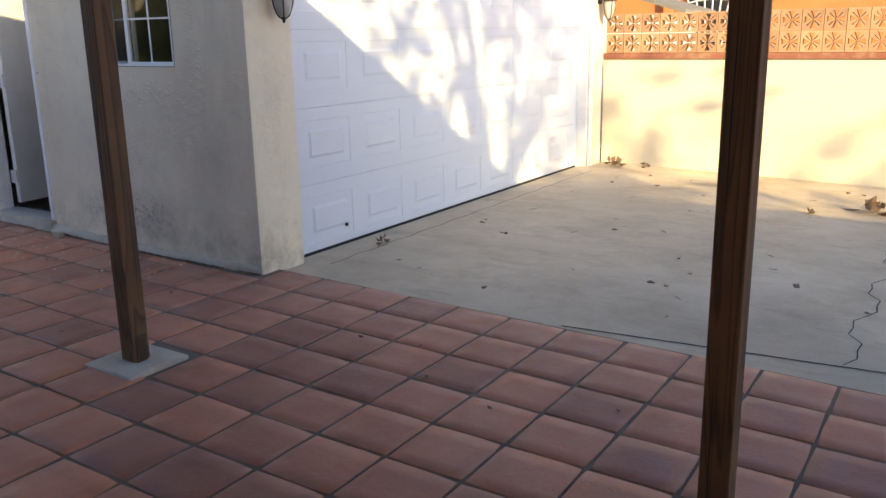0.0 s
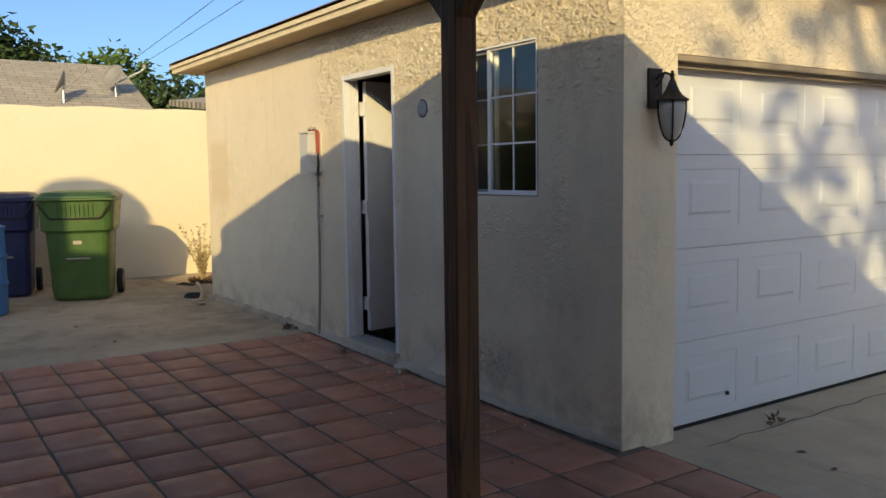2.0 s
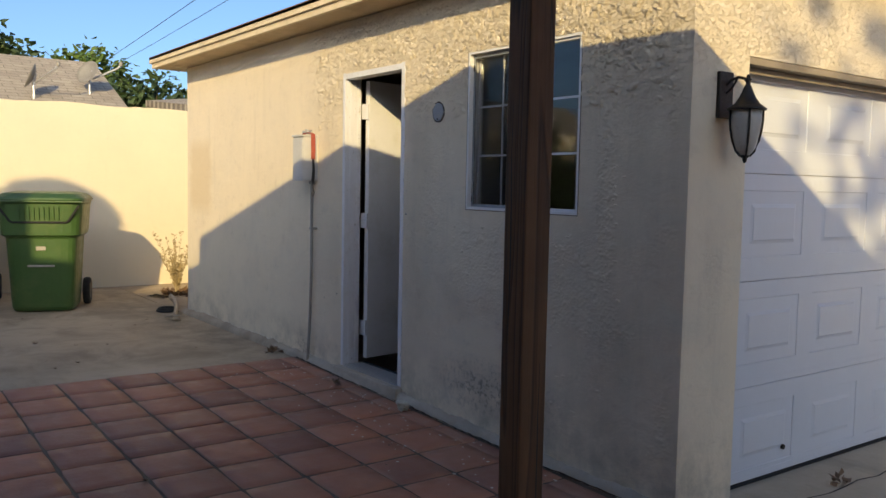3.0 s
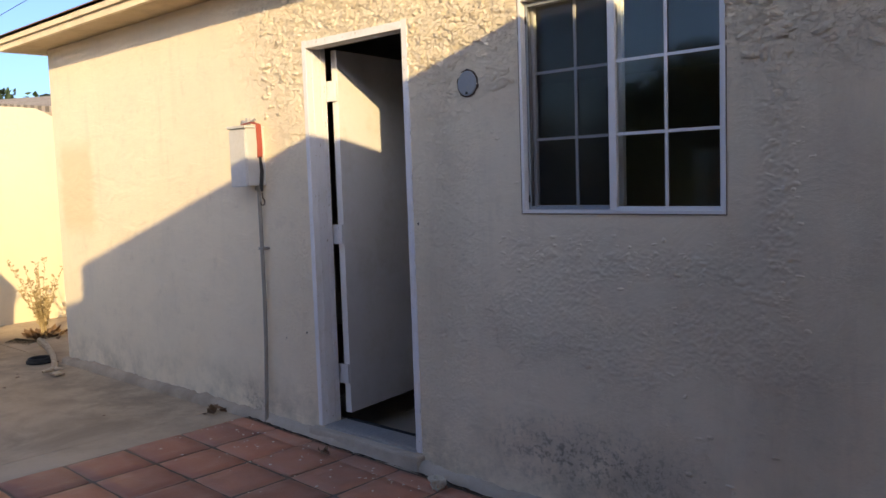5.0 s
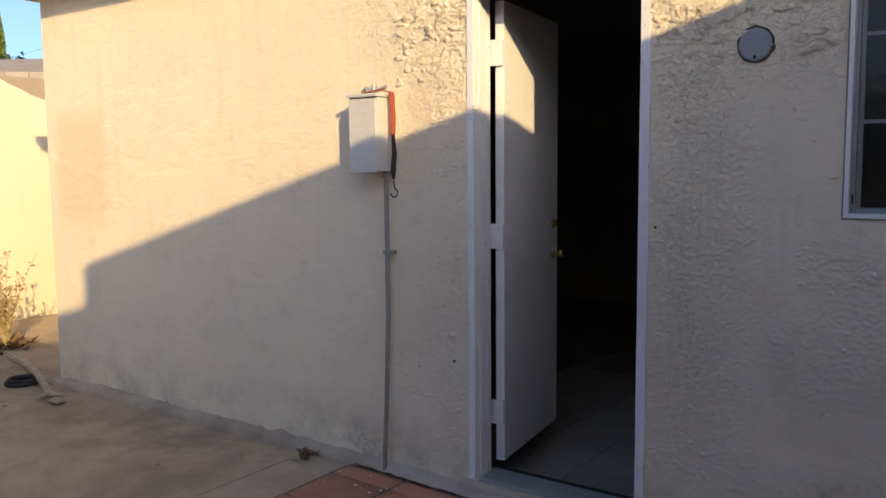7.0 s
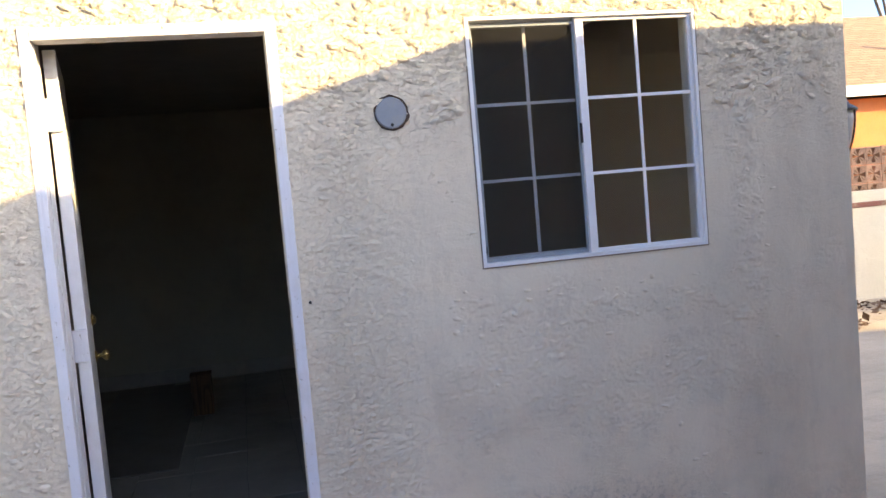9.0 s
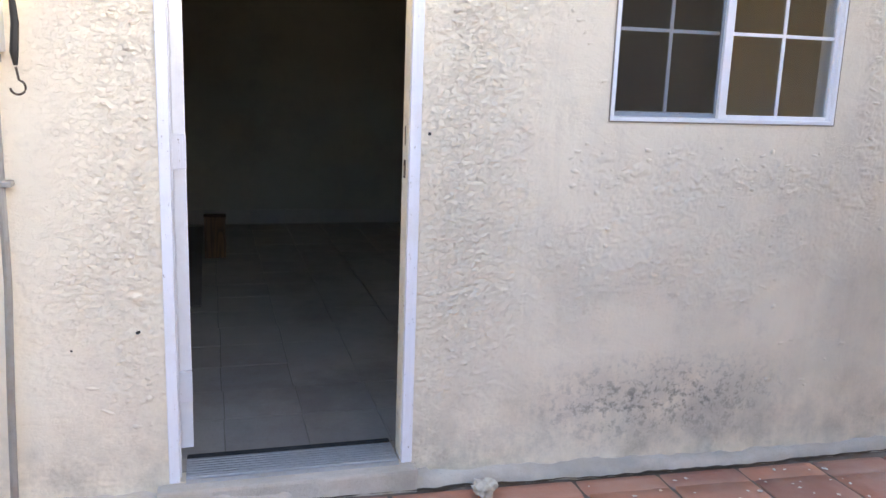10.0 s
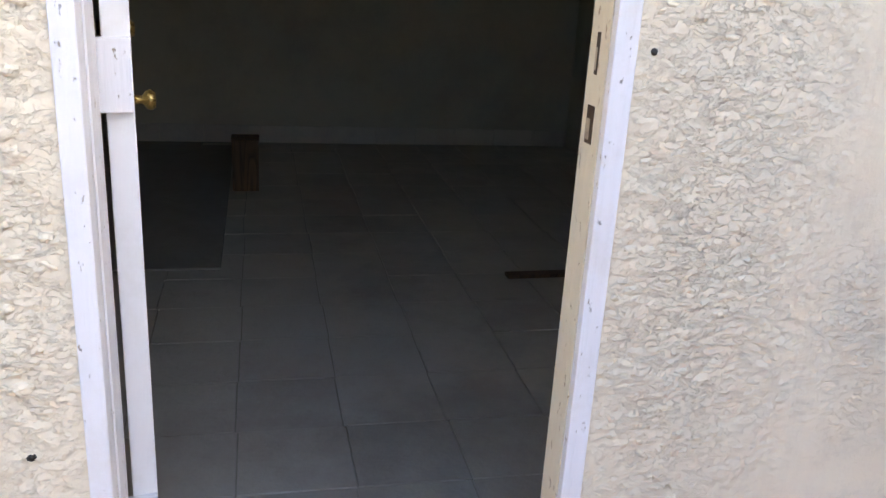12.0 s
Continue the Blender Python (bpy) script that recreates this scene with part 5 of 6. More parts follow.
def loft(bm, rings):
    """Joins rounded rectangles (half width, half depth, height, shift) into a shell."""
    loops = []
    for w, d, z, s in rings:
        loop = []
        for k in range(24):
            a = 2 * math.pi * (k + 0.5) / 24
            c, n = math.cos(a), math.sin(a)
            p = 0.28
            loop.append(bm.verts.new((d * math.copysign(abs(c) ** p, c) + s, w * math.copysign(abs(n) ** p, n), z)))
        loops.append(loop)
    for a, b in zip(loops, loops[1:]):
        for k in range(24):
            bm.faces.new((a[k], a[(k + 1) % 24], b[(k + 1) % 24], b[k]))
    bm.faces.new(loops[0][::-1])
    bm.faces.new(loops[-1])
    return bm


def build_bin(at, material, label):
    """A wheeled bin; its front faces +x."""
    b = thing("wheelie_bin", label, "bin", at, "wheeled bins by the garden wall")
    part("body", loft(bmesh.new(), [(0.25, 0.27, 0.015, 0), (0.265, 0.29, 0.05, 0), (0.3, 0.34, 0.72, 0), (0.305, 0.35, 0.74, 0)]), material, b)
    part("collar", loft(bmesh.new(), [(0.315, 0.36, 0.742, 0), (0.335, 0.385, 0.76, 0), (0.355, 0.41, 1.06, 0), (0.365, 0.42, 1.075, 0), (0.36, 0.415, 1.09, 0)]), material, b)
    part("lid", loft(bmesh.new(), [(0.37, 0.435, 1.092, 0), (0.375, 0.44, 1.1, 0), (0.368, 0.432, 1.118, 0), (0.32, 0.36, 1.16, -0.02), (0.25, 0.25, 1.175, -0.03)]), material, b)
    # raised dark tubes painted as the shadow line round the grip panel
    bm = bmesh.new()
    for s in (-1, 1):
        tube(bm, [(0.42, s * 0.33, 1.05), (0.405, s * 0.24, 0.9), (0.4, s * 0.22, 0.885)], 0.011, 6)
    tube(bm, [(0.4, -0.22, 0.885), (0.4, 0.22, 0.885)], 0.011, 6)
    part("recess", bm, RUBBER, b, "dark tubes drawn for the grip panel's shadow line")
    bm = bmesh.new()
    for k in range(9):
        tube(bm, [(0.407, -0.16 + k * 0.04, 0.91), (0.418, -0.16 + k * 0.04, 1.03)], 0.006, 5)
    part("ribs", bm, material, b, "moulded ribs on the collar")
    part("lip", boxes((0.405, 0.452, -0.36, 0.36, 1.076, 1.091), bevel=0.006), material, b, "rolled front lip")
    bm = bmesh.new()
    tube(bm, [(-0.47, -0.25, 1.03), (-0.47, 0.25, 1.03)], 0.016, 8)
    for s in (-0.22, 0.22):
        tube(bm, [(-0.39, s, 0.99), (-0.47, s, 1.03)], 0.014, 6)
    part("handle", bm, material, b)
    part("bar", boxes((0.325, 0.345, -0.11, 0.11, 0.45, 0.47), bevel=0.004), CONDUIT, b, "dull metal grab bar")
    part("emblem", boxes((0.328, 0.3345, -0.04, 0.04, 0.61, 0.65), bevel=0.003), CONDUIT, b, "small faded grey emblem")
    for s in (-1, 1):
        bm = bmesh.new()
        lathe(bm, [(0.09, -0.03), (0.13, -0.03), (0.14, -0.018), (0.14, 0.018), (0.13, 0.03), (0.09, 0.03)], 20, Matrix.Translation((-0.3, s * 0.31, 0.14)) @ Euler((radians(90), 0, 0)).to_matrix().to_4x4())
        wheel = part("wheel", bm, RUBBER, b, "black rubber wheel", True)
        bm = bmesh.new()
        lathe(bm, [(0.02, -0.036), (0.085, -0.03), (0.088, 0.0), (0.085, 0.03), (0.02, 0.036)], 16, Matrix.Translation((-0.3, s * 0.31, 0.14)) @ Euler((radians(90), 0, 0)).to_matrix().to_4x4())
        part("hub", bm, BLACK, wheel, "black plastic hub")
    bm = bmesh.new()
    tube(bm, [(-0.3, -0.33, 0.14), (-0.3, 0.33, 0.14)], 0.012, 8)
    part("axle", bm, STEEL, b)


G0 = ground_z(-12)
build_bin(pose(-11.32, 2.66, G0, 0, 0, -20) @ Matrix.Diagonal((1.06, 1.16, 1.07, 1)), GREEN, "green plastic wheeled bin with a closed lid by the wall")
build_bin(pose(-12.1, 1.93, G0, 0, 0, -12) @ Matrix.Diagonal((1.06, 1.1, 1.06, 1)), NAVY, "navy blue plastic wheeled bin beside the green one")
drum = thing("plastic_drum", "light blue plastic barrel standing on the concrete", "barrel", pose(-10.62, 1.5, G0))
bm = bmesh.new()
lathe(bm, [(0.24, 0), (0.265, 0.02), (0.27, 0.3), (0.285, 0.33), (0.27, 0.36), (0.27, 0.58), (0.285, 0.61), (0.27, 0.64), (0.268, 0.88), (0.25, 0.9)], 28)
part("body", bm, BLUE, drum, smooth=False)
bm = bmesh.new()
lathe(bm, [(0.272, 0.885), (0.278, 0.895), (0.278, 0.915), (0.26, 0.925), (0.02, 0.93)], 28)
part("rim", bm, BLUE, drum)


# ---- weeds and litter ----
DRY = make_leaf("dry_straw", (0.48, 0.38, 0.22), (0.34, 0.25, 0.13))
DEAD = make_leaf("dead_leaf", (0.24, 0.14, 0.075), (0.13, 0.075, 0.045))
PAPER = plain("crumpled_paper", (0.62, 0.57, 0.46), 0.9, vary=0.3, scale=25, bump=0.003, dirt=(0.3, 0.22, 0.14))
CHIP = plain("paint_chip", (0.72, 0.66, 0.55), 0.8, vary=0.25, scale=30)


def blade(bm, p, way, size, rng):
    """One small leaf: a folded kite."""
    side = way.cross(Vector((rng.uniform(-1, 1), rng.uniform(-1, 1), 1))).normalized() * size * 0.32
    n = way.cross(side).normalized() * size * 0.12
    a, b, c, d = (bm.verts.new(q) for q in (p, p + way * size * 0.5 + side + n, p + way * size, p + way * size * 0.5 - side + n))
    bm.faces.new((a, b, c))
    bm.faces.new((a, c, d))


def build_weed():
    rng = random.Random(3)
    w = thing("dry_weed", "dry straw-coloured weed growing at the wall's foot", "weed", pose(-11.72, 4.2, ground_z(-11)) @ Matrix.Scale(1.05, 4))
    stems, leaves = bmesh.new(), bmesh.new()
    for k in range(26):
        a = rng.uniform(0, 6.28)
        lean = rng.uniform(0.06, 0.42)
        h = rng.uniform(0.3, 0.78)
        pts = [(0.02 * math.cos(a), 0.02 * math.sin(a), 0)]
        for i in range(1, 7):
            u = i / 6
            r = lean * u ** 1.4 * h
            pts.append((r * math.cos(a) + rng.uniform(-0.01, 0.01), r * math.sin(a) + rng.uniform(-0.01, 0.01), h * u))
        tube(stems, pts, [0.004 * (1 - 0.13 * i) for i in range(7)], 4)
        for i in range(26):
            u = rng.uniform(0.25, 1)
            q = min(5, int(u * 6))
            p = Vector(pts[q]).lerp(Vector(pts[q + 1]), u * 6 - q if q < 6 else 0)
            blade(leaves, p, Vector((rng.uniform(-1, 1), rng.uniform(-1, 1), rng.uniform(0, 1.2))).normalized(), rng.uniform(0.02, 0.05), rng)
    tagged(part("stems", stems, DRY, w), kind="stuff")
    tagged(part("leaves", leaves, DRY, w), kind="stuff")
    tuft = bmesh.new()
    for k in range(110):
        a = rng.uniform(0, 6.28)
        r = rng.uniform(0, 0.16)
        blade(tuft, Vector((r * math.cos(a), r * math.sin(a), rng.uniform(0, 0.04))), Vector((math.cos(a) + rng.uniform(-0.5, 0.5), math.sin(a), rng.uniform(0.2, 0.9))).normalized(), rng.uniform(0.04, 0.11), rng)
    tagged(part("tuft", tuft, DEAD, w), "brown dead leaves at the base", kind="stuff")


def build_litter():
    g = ground_z(-10)
    s = thing("branch", "bare grey branch lying on the concrete by the wall", "branch", pose(-10.42, 3.74, g) @ Matrix.Diagonal((1, 1, 1.3, 1)))
    bm = bmesh.new()
    tube(bm, [(-0.75, 0.2, 0.05), (-0.45, 0.14, 0.05), (-0.1, 0.05, 0.035), (0.2, -0.06, 0.025), (0.42, -0.15, 0.02)], [0.026, 0.025, 0.023, 0.021, 0.025], 8)
    tube(bm, [(0.38, -0.13, 0.02), (0.5, -0.16, 0.03), (0.58, -0.14, 0.04)], [0.018, 0.012, 0.006], 6)
    tube(bm, [(0.4, -0.14, 0.02), (0.44, -0.25, 0.02)], [0.018, 0.008], 6)
    part("limb", bm, STICK, s)
    bm = bmesh.new()
    for k, p in enumerate(((0.52, -0.16), (0.57, -0.19))):
        box(bm, p[0] - 0.05, p[0] + 0.05, p[1] - 0.035, p[1] + 0.03, 0.0 + k * 0.012, 0.01 + k * 0.012, 0.003)
    part("bark", bm, STICK, s)
    r = thing("rubber_ring", "coil of black rubber hose lying on the concrete", "hose", pose(-10.5, 3.68, g))
    for k, (rad, z) in enumerate(((0.1, 0.014), (0.085, 0.034))):
        bm = bmesh.new()
        tube(bm, [(rad * math.cos(a), rad * math.sin(a), z) for a in np.linspace(0, 6.283, 25)], 0.013, 8, False)
        part("coil", bm, RUBBER, r, smooth=True)
    rk = thing("rake_head", "rusty rake head lying beside the weed", "rake", pose(-11.6, 3.98, ground_z(-11), 0, 0, 15))
    part("bar", boxes((-0.16, 0.16, -0.012, 0.012, 0.012, 0.03), bevel=0.003), BLACK, rk)
    for k in range(9):
        bm = bmesh.new()
        tube(bm, [(-0.15 + k * 0.0375, -0.01, 0.02), (-0.16 + k * 0.04, -0.09, 0.012), (-0.16 + k * 0.04, -0.1, 0.002)], 0.004, 5)
        part("tine", bm, BLACK, rk)
    # the crumpled scrap by the threshold
    bm = bmesh.new()
    bmesh.ops.create_icosphere(bm, subdivisions=3, radius=0.045)
    for v in bm.verts:
        k = 0.55 + 0.9 * abs(noise.noise(v.co * 30)) + 0.25 * noise.noise(v.co * 70)
        v.co = Vector((v.co.x * k * 1.05, v.co.y * k * 0.9, v.co.z * k))
    solid("crumpled_scrap", bm, PAPER, "crumpled pale scrap of dry paper on the tiles", "scrap", at=pose(-5.935, 3.7, ground_z(-5.9) + 0.045))
    for x, y, s_ in ((-6.72, 3.66, 1), (-7.86, 3.72, 1.6), (-3.75, 4.97, 1.3), (-3.6, 9.35, 2.6), (-3.3, 9.42, 1.6), (-0.75, 8.15, 3.5), (-0.45, 8.05, 3.0), (-1.2, 7.8, 1.4)):
        bm = bmesh.new()
        rng = random.Random(int(x * 100))
        for k in range(14):
            blade(bm, Vector((rng.uniform(-0.03, 0.03), rng.uniform(-0.03, 0.03), rng.uniform(0.0, 0.02))) * s_, Vector((rng.uniform(-1, 1), rng.uniform(-1, 1), rng.uniform(-0.1, 0.6))).normalized(), rng.uniform(0.02, 0.05) * s_, rng)
        solid("leaf_clump", bm, DEAD, "small clump of dry brown leaves on the ground", "leaves", at=pose(x, y, ground_z(x) + 0.012), group="clumps of dry leaves")
    # single leaves and twigs on the drive
    rng = random.Random(21)
    for k in range(64):
        x, y = rng.uniform(-3.5, 1.0), rng.uniform(4.2, 9.3)
        bm = bmesh.new()
        a = rng.uniform(0, 6.28)
        size = rng.uniform(0.03, 0.065)
        if rng.random() < 0.3:
            tube(bm, [(0, 0, 0.003), (size * 1.6 * math.cos(a), size * 1.6 * math.sin(a), 0.004)], 0.0025, 5)
            solid("twig", bm, STICK, "thin dry twig lying on the driveway", "twig", at=pose(x, y, ground_z(x)), group="twigs on the driveway")
        else:
            blade(bm, Vector((0, 0, 0.004)), Vector((math.cos(a), math.sin(a), 0.12)), size, rng)
            blade(bm, Vector((0, 0, 0.004)), Vector((math.cos(a + 0.8), math.sin(a + 0.8), 0.2)), size * 0.7, rng)
            solid("fallen_leaf", bm, DEAD, "curled dry brown leaf lying on the driveway", "leaf", at=pose(x, y, ground_z(x)), group="fallen leaves on the driveway")
    for k in range(26):
        on_tiles = k < 12
        x, y = (rng.uniform(-6.5, 0.2), rng.uniform(1.9, 3.6)) if on_tiles else (rng.uniform(-11.2, -8.1), rng.uniform(1.6, 3.6))
        bm = bmesh.new()
        a = rng.uniform(0, 6.28)
        size = rng.uniform(0.02, 0.05)
        blade(bm, Vector((0, 0, 0.004)), Vector((math.cos(a), math.sin(a), 0.12)), size, rng)
        blade(bm, Vector((0, 0, 0.004)), Vector((math.cos(a + 0.8), math.sin(a + 0.8), 0.2)), size * 0.7, rng)
        solid("fallen_leaf", bm, DEAD, "curled dry leaf on the tiles" if on_tiles else "curled dry leaf on the brown concrete", "leaf", at=pose(x, y, ground_z(x) + (0.014 if on_tiles else 0)), group="fallen leaves in the yard")
    # the leaf drift and mulch by the boundary wall
    bm = bmesh.new()
    for k in range(420):
        x, y = rng.gauss(1.5, 0.8), min(9.58, 9.3 - abs(rng.gauss(0, 0.3)))
        blade(bm, Vector((x, y, ground_z(x) + rng.uniform(0.003, 0.03))), Vector((rng.uniform(-1, 1), rng.uniform(-1, 1), rng.uniform(-0.1, 0.35))).normalized(), rng.uniform(0.04, 0.1), rng)
    solid("leaf_drift", bm, DEAD, "drift of dry brown leaves along the foot of the wall", "leaves", "stuff")
    # flakes of paint on the tiles by the threshold
    bm = bmesh.new()
    for k in range(150):
        x, y = rng.uniform(-7.6, -4.4), 3.72 - abs(rng.gauss(0, 0.32))
        s_ = rng.uniform(0.003, 0.011)
        z = ground_z(x) + 0.0155
        v = [bm.verts.new((x + s_ * math.cos(a) * rng.uniform(0.6, 1.2), y + s_ * math.sin(a) * rng.uniform(0.6, 1.2), z + rng.uniform(0, 0.004))) for a in np.linspace(0, 5.2, 5)]
        t = bm.verts.new((x, y, z + 0.005))
        for i in range(5):
            bm.faces.new((v[i], v[(i + 1) % 5], t))
    solid("paint_flakes", bm, CHIP, "small pale paint flakes scattered over the tiles", "flakes", "stuff")
    # cracks in the drive
    DARK = plain("dark_crack", (0.05, 0.045, 0.04), 0.95)
    for name, pts, w in (("crack", [(-0.45 + 0.05 * math.sin(k * 0.9) + 0.02 * math.sin(k * 2.7), 4.3 + k * 0.12) for k in range(30)], 0.0035), ("joint", [(-1.85 + 0.21 * k, 4.05 + 0.033 * k + 0.003 * math.sin(k * 3)) for k in range(15)], 0.007),
                         ("crack", [(-3.72 + 0.015 * math.sin(k * 2.3), 4.3 + k * 0.16) for k in range(30)], 0.004)):
        bm = bmesh.new()
        for (ax, ay), (bx, by) in zip(pts, pts[1:]):
            d = Vector((bx - ax, by - ay, 0)).normalized()
            n = Vector((-d.y, d.x, 0)) * w
            bm.faces.new([bm.verts.new(Vector((q[0], q[1], ground_z(q[0]) + 0.003)) + n * s_) for q, s_ in (((ax, ay), 1), ((bx, by), 1), ((bx, by), -1), ((ax, ay), -1))])
        solid("trim_" + name, bm, DARK, "dark crack running across the concrete drive", "crack", "structure")


build_weed()
build_litter()


# ---- pierced clay blocks on the boundary wall ----
CLAY = plain("pierced_clay_block", (0.47, 0.27, 0.16), 0.9, vary=0.25, scale=9, bump=0.004, dirt=(0.5, 0.34, 0.2), random_tint=0.18)
CLAY_CAP = plain("red_clay_cap", (0.3, 0.11, 0.07), 0.9, vary=0.25, scale=9, bump=0.004, dirt=(0.45, 0.33, 0.2))


def block_mesh(w, h, d):
    """A pierced block: a frame, a cross of spokes and petals round a hub, open between."""
    bm = bmesh.new()
    f = 0.02
    for b in ((-w / 2, w / 2, 0, d, 0, f), (-w / 2, w / 2, 0, d, h - f, h), (-w / 2, -w / 2 + f, 0, d, f, h - f), (w / 2 - f, w / 2, 0, d, f, h - f)):
        box(bm, *b)
    c = Vector((0, 0, h / 2))
    iw, ih = w / 2 - f, h / 2 - f
    hub = 0.022

    def wedge(a0, a1, r0, r1):
        pts = [(r * math.cos(a), r * math.sin(a)) for r, a in ((r0, a0), (r1, a0), (r1, a1), (r0, a1))]
        pts = [(max(-iw, min(iw, x)), max(-ih, min(ih, z))) for x, z in pts]
        v = [bm.verts.new((x, y, h / 2 + z)) for y in (0.006, d - 0.006) for x, z in pts]
        for q in ((0, 1, 2, 3), (4, 5, 6, 7), (0, 1, 5, 4), (1, 2, 6, 5), (2, 3, 7, 6), (3, 0, 4, 7)):
            bm.faces.new([v[k] for k in q])

    for k in range(8):
        a = math.pi / 8 + k * math.pi / 4
        wedge(a - 0.17, a + 0.17, 0.012, 0.14)
    for sx in (-1, 1):
        for sz in (-1, 1):
            x, z = sx * (iw - 0.014), h / 2 + sz * (ih - 0.014)
            box(bm, x - 0.014, x + 0.014, 0.004, d - 0.004, z - 0.014, z + 0.014)
    return bm


def build_block_wall():
    wall = thing("block_screen", "two to three courses of pierced clay breeze blocks on the wall", "block wall", kind="structure")
    pitch, hh = 0.215, 0.222
    me = mesh_of("block", block_mesh(pitch - 0.006, hh - 0.008, 0.1), CLAY)
    for i in range(32):
        x = -3.78 + pitch * i
        for r in range(2 if x < 0.7 else 3):
            ob = new("block", me)
            ob.parent = wall
            ob.matrix_basis = Matrix.Translation((x, 9.63 + random.uniform(-0.003, 0.003), (1.135 if x < 0.7 else 0.925) + hh * r))
    part("ledge", boxes((-3.9, 0.58, 9.58, 9.8, 1.064, 1.132), bevel=0.008), CLAY_CAP, wall, "red clay ledge under the blocks")
    part("ledge", boxes((0.585, 12.0, 9.58, 9.8, 0.86, 0.922), bevel=0.008), CLAY_CAP, wall, "red clay ledge under the blocks")


# ---- neighbours ----
ORANGE = plain("orange_stucco", (0.6, 0.2, 0.07), 0.92, vary=0.14, scale=2.5, bump=0.004, dirt=(0.45, 0.16, 0.07))
TAN_SHINGLE = make_shingle("tan_shingles", (0.33, 0.2, 0.12), (0.4, 0.26, 0.16), across="x")
GREY_SHINGLE = make_shingle("grey_shingles", (0.34, 0.29, 0.24), (0.44, 0.38, 0.31), row=0.16, tab=0.4, across="y")
DARK_GLASS = plain("dark_pane", (0.03, 0.035, 0.045), 0.1, vary=0.2, scale=2)


def build_grille(x, y, z, group):
    g = thing("window_grille", "white wrought-iron window guard with fanned spear bars", "window guard", pose(x, y, z) @ Matrix.Scale(0.86, 4), group)
    for k in range(9):
        u = (k - 4) / 4
        bm = bmesh.new()
        tube(bm, [(u * 0.32, 0, 0), (u * 0.5, -0.05, 0.75), (u * 0.62, -0.03, 1.12 - 0.12 * u * u)], 0.013, 6)
        lathe(bm, [(0.004, 0), (0.035, 0.03), (0.012, 0.06), (0.03, 0.08), (0.002, 0.14)], 6, Matrix.Translation((u * 0.62, -0.03, 1.1 - 0.12 * u * u)))
        part("bar", bm, WHITE, g)
    for z0, w, lift in ((0.25, 0.4, 0.0), (0.85, 0.55, 0.1)):
        bm = bmesh.new()
        tube(bm, [(w * v, -0.05, z0 + lift * (1 - v * v)) for v in np.linspace(-1, 1, 9)], 0.012, 6)
        part("rail", bm, WHITE, g)
    part("sill", boxes((-0.4, 0.4, -0.02, 0.14, -0.04, -0.001), bevel=0.004), WHITE, g)
    part("pane", boxes((-0.48, 0.48, 0.09, 0.118, 0.0, 1.0), bevel=0.004), DARK_GLASS, g, "dark window behind the guard")


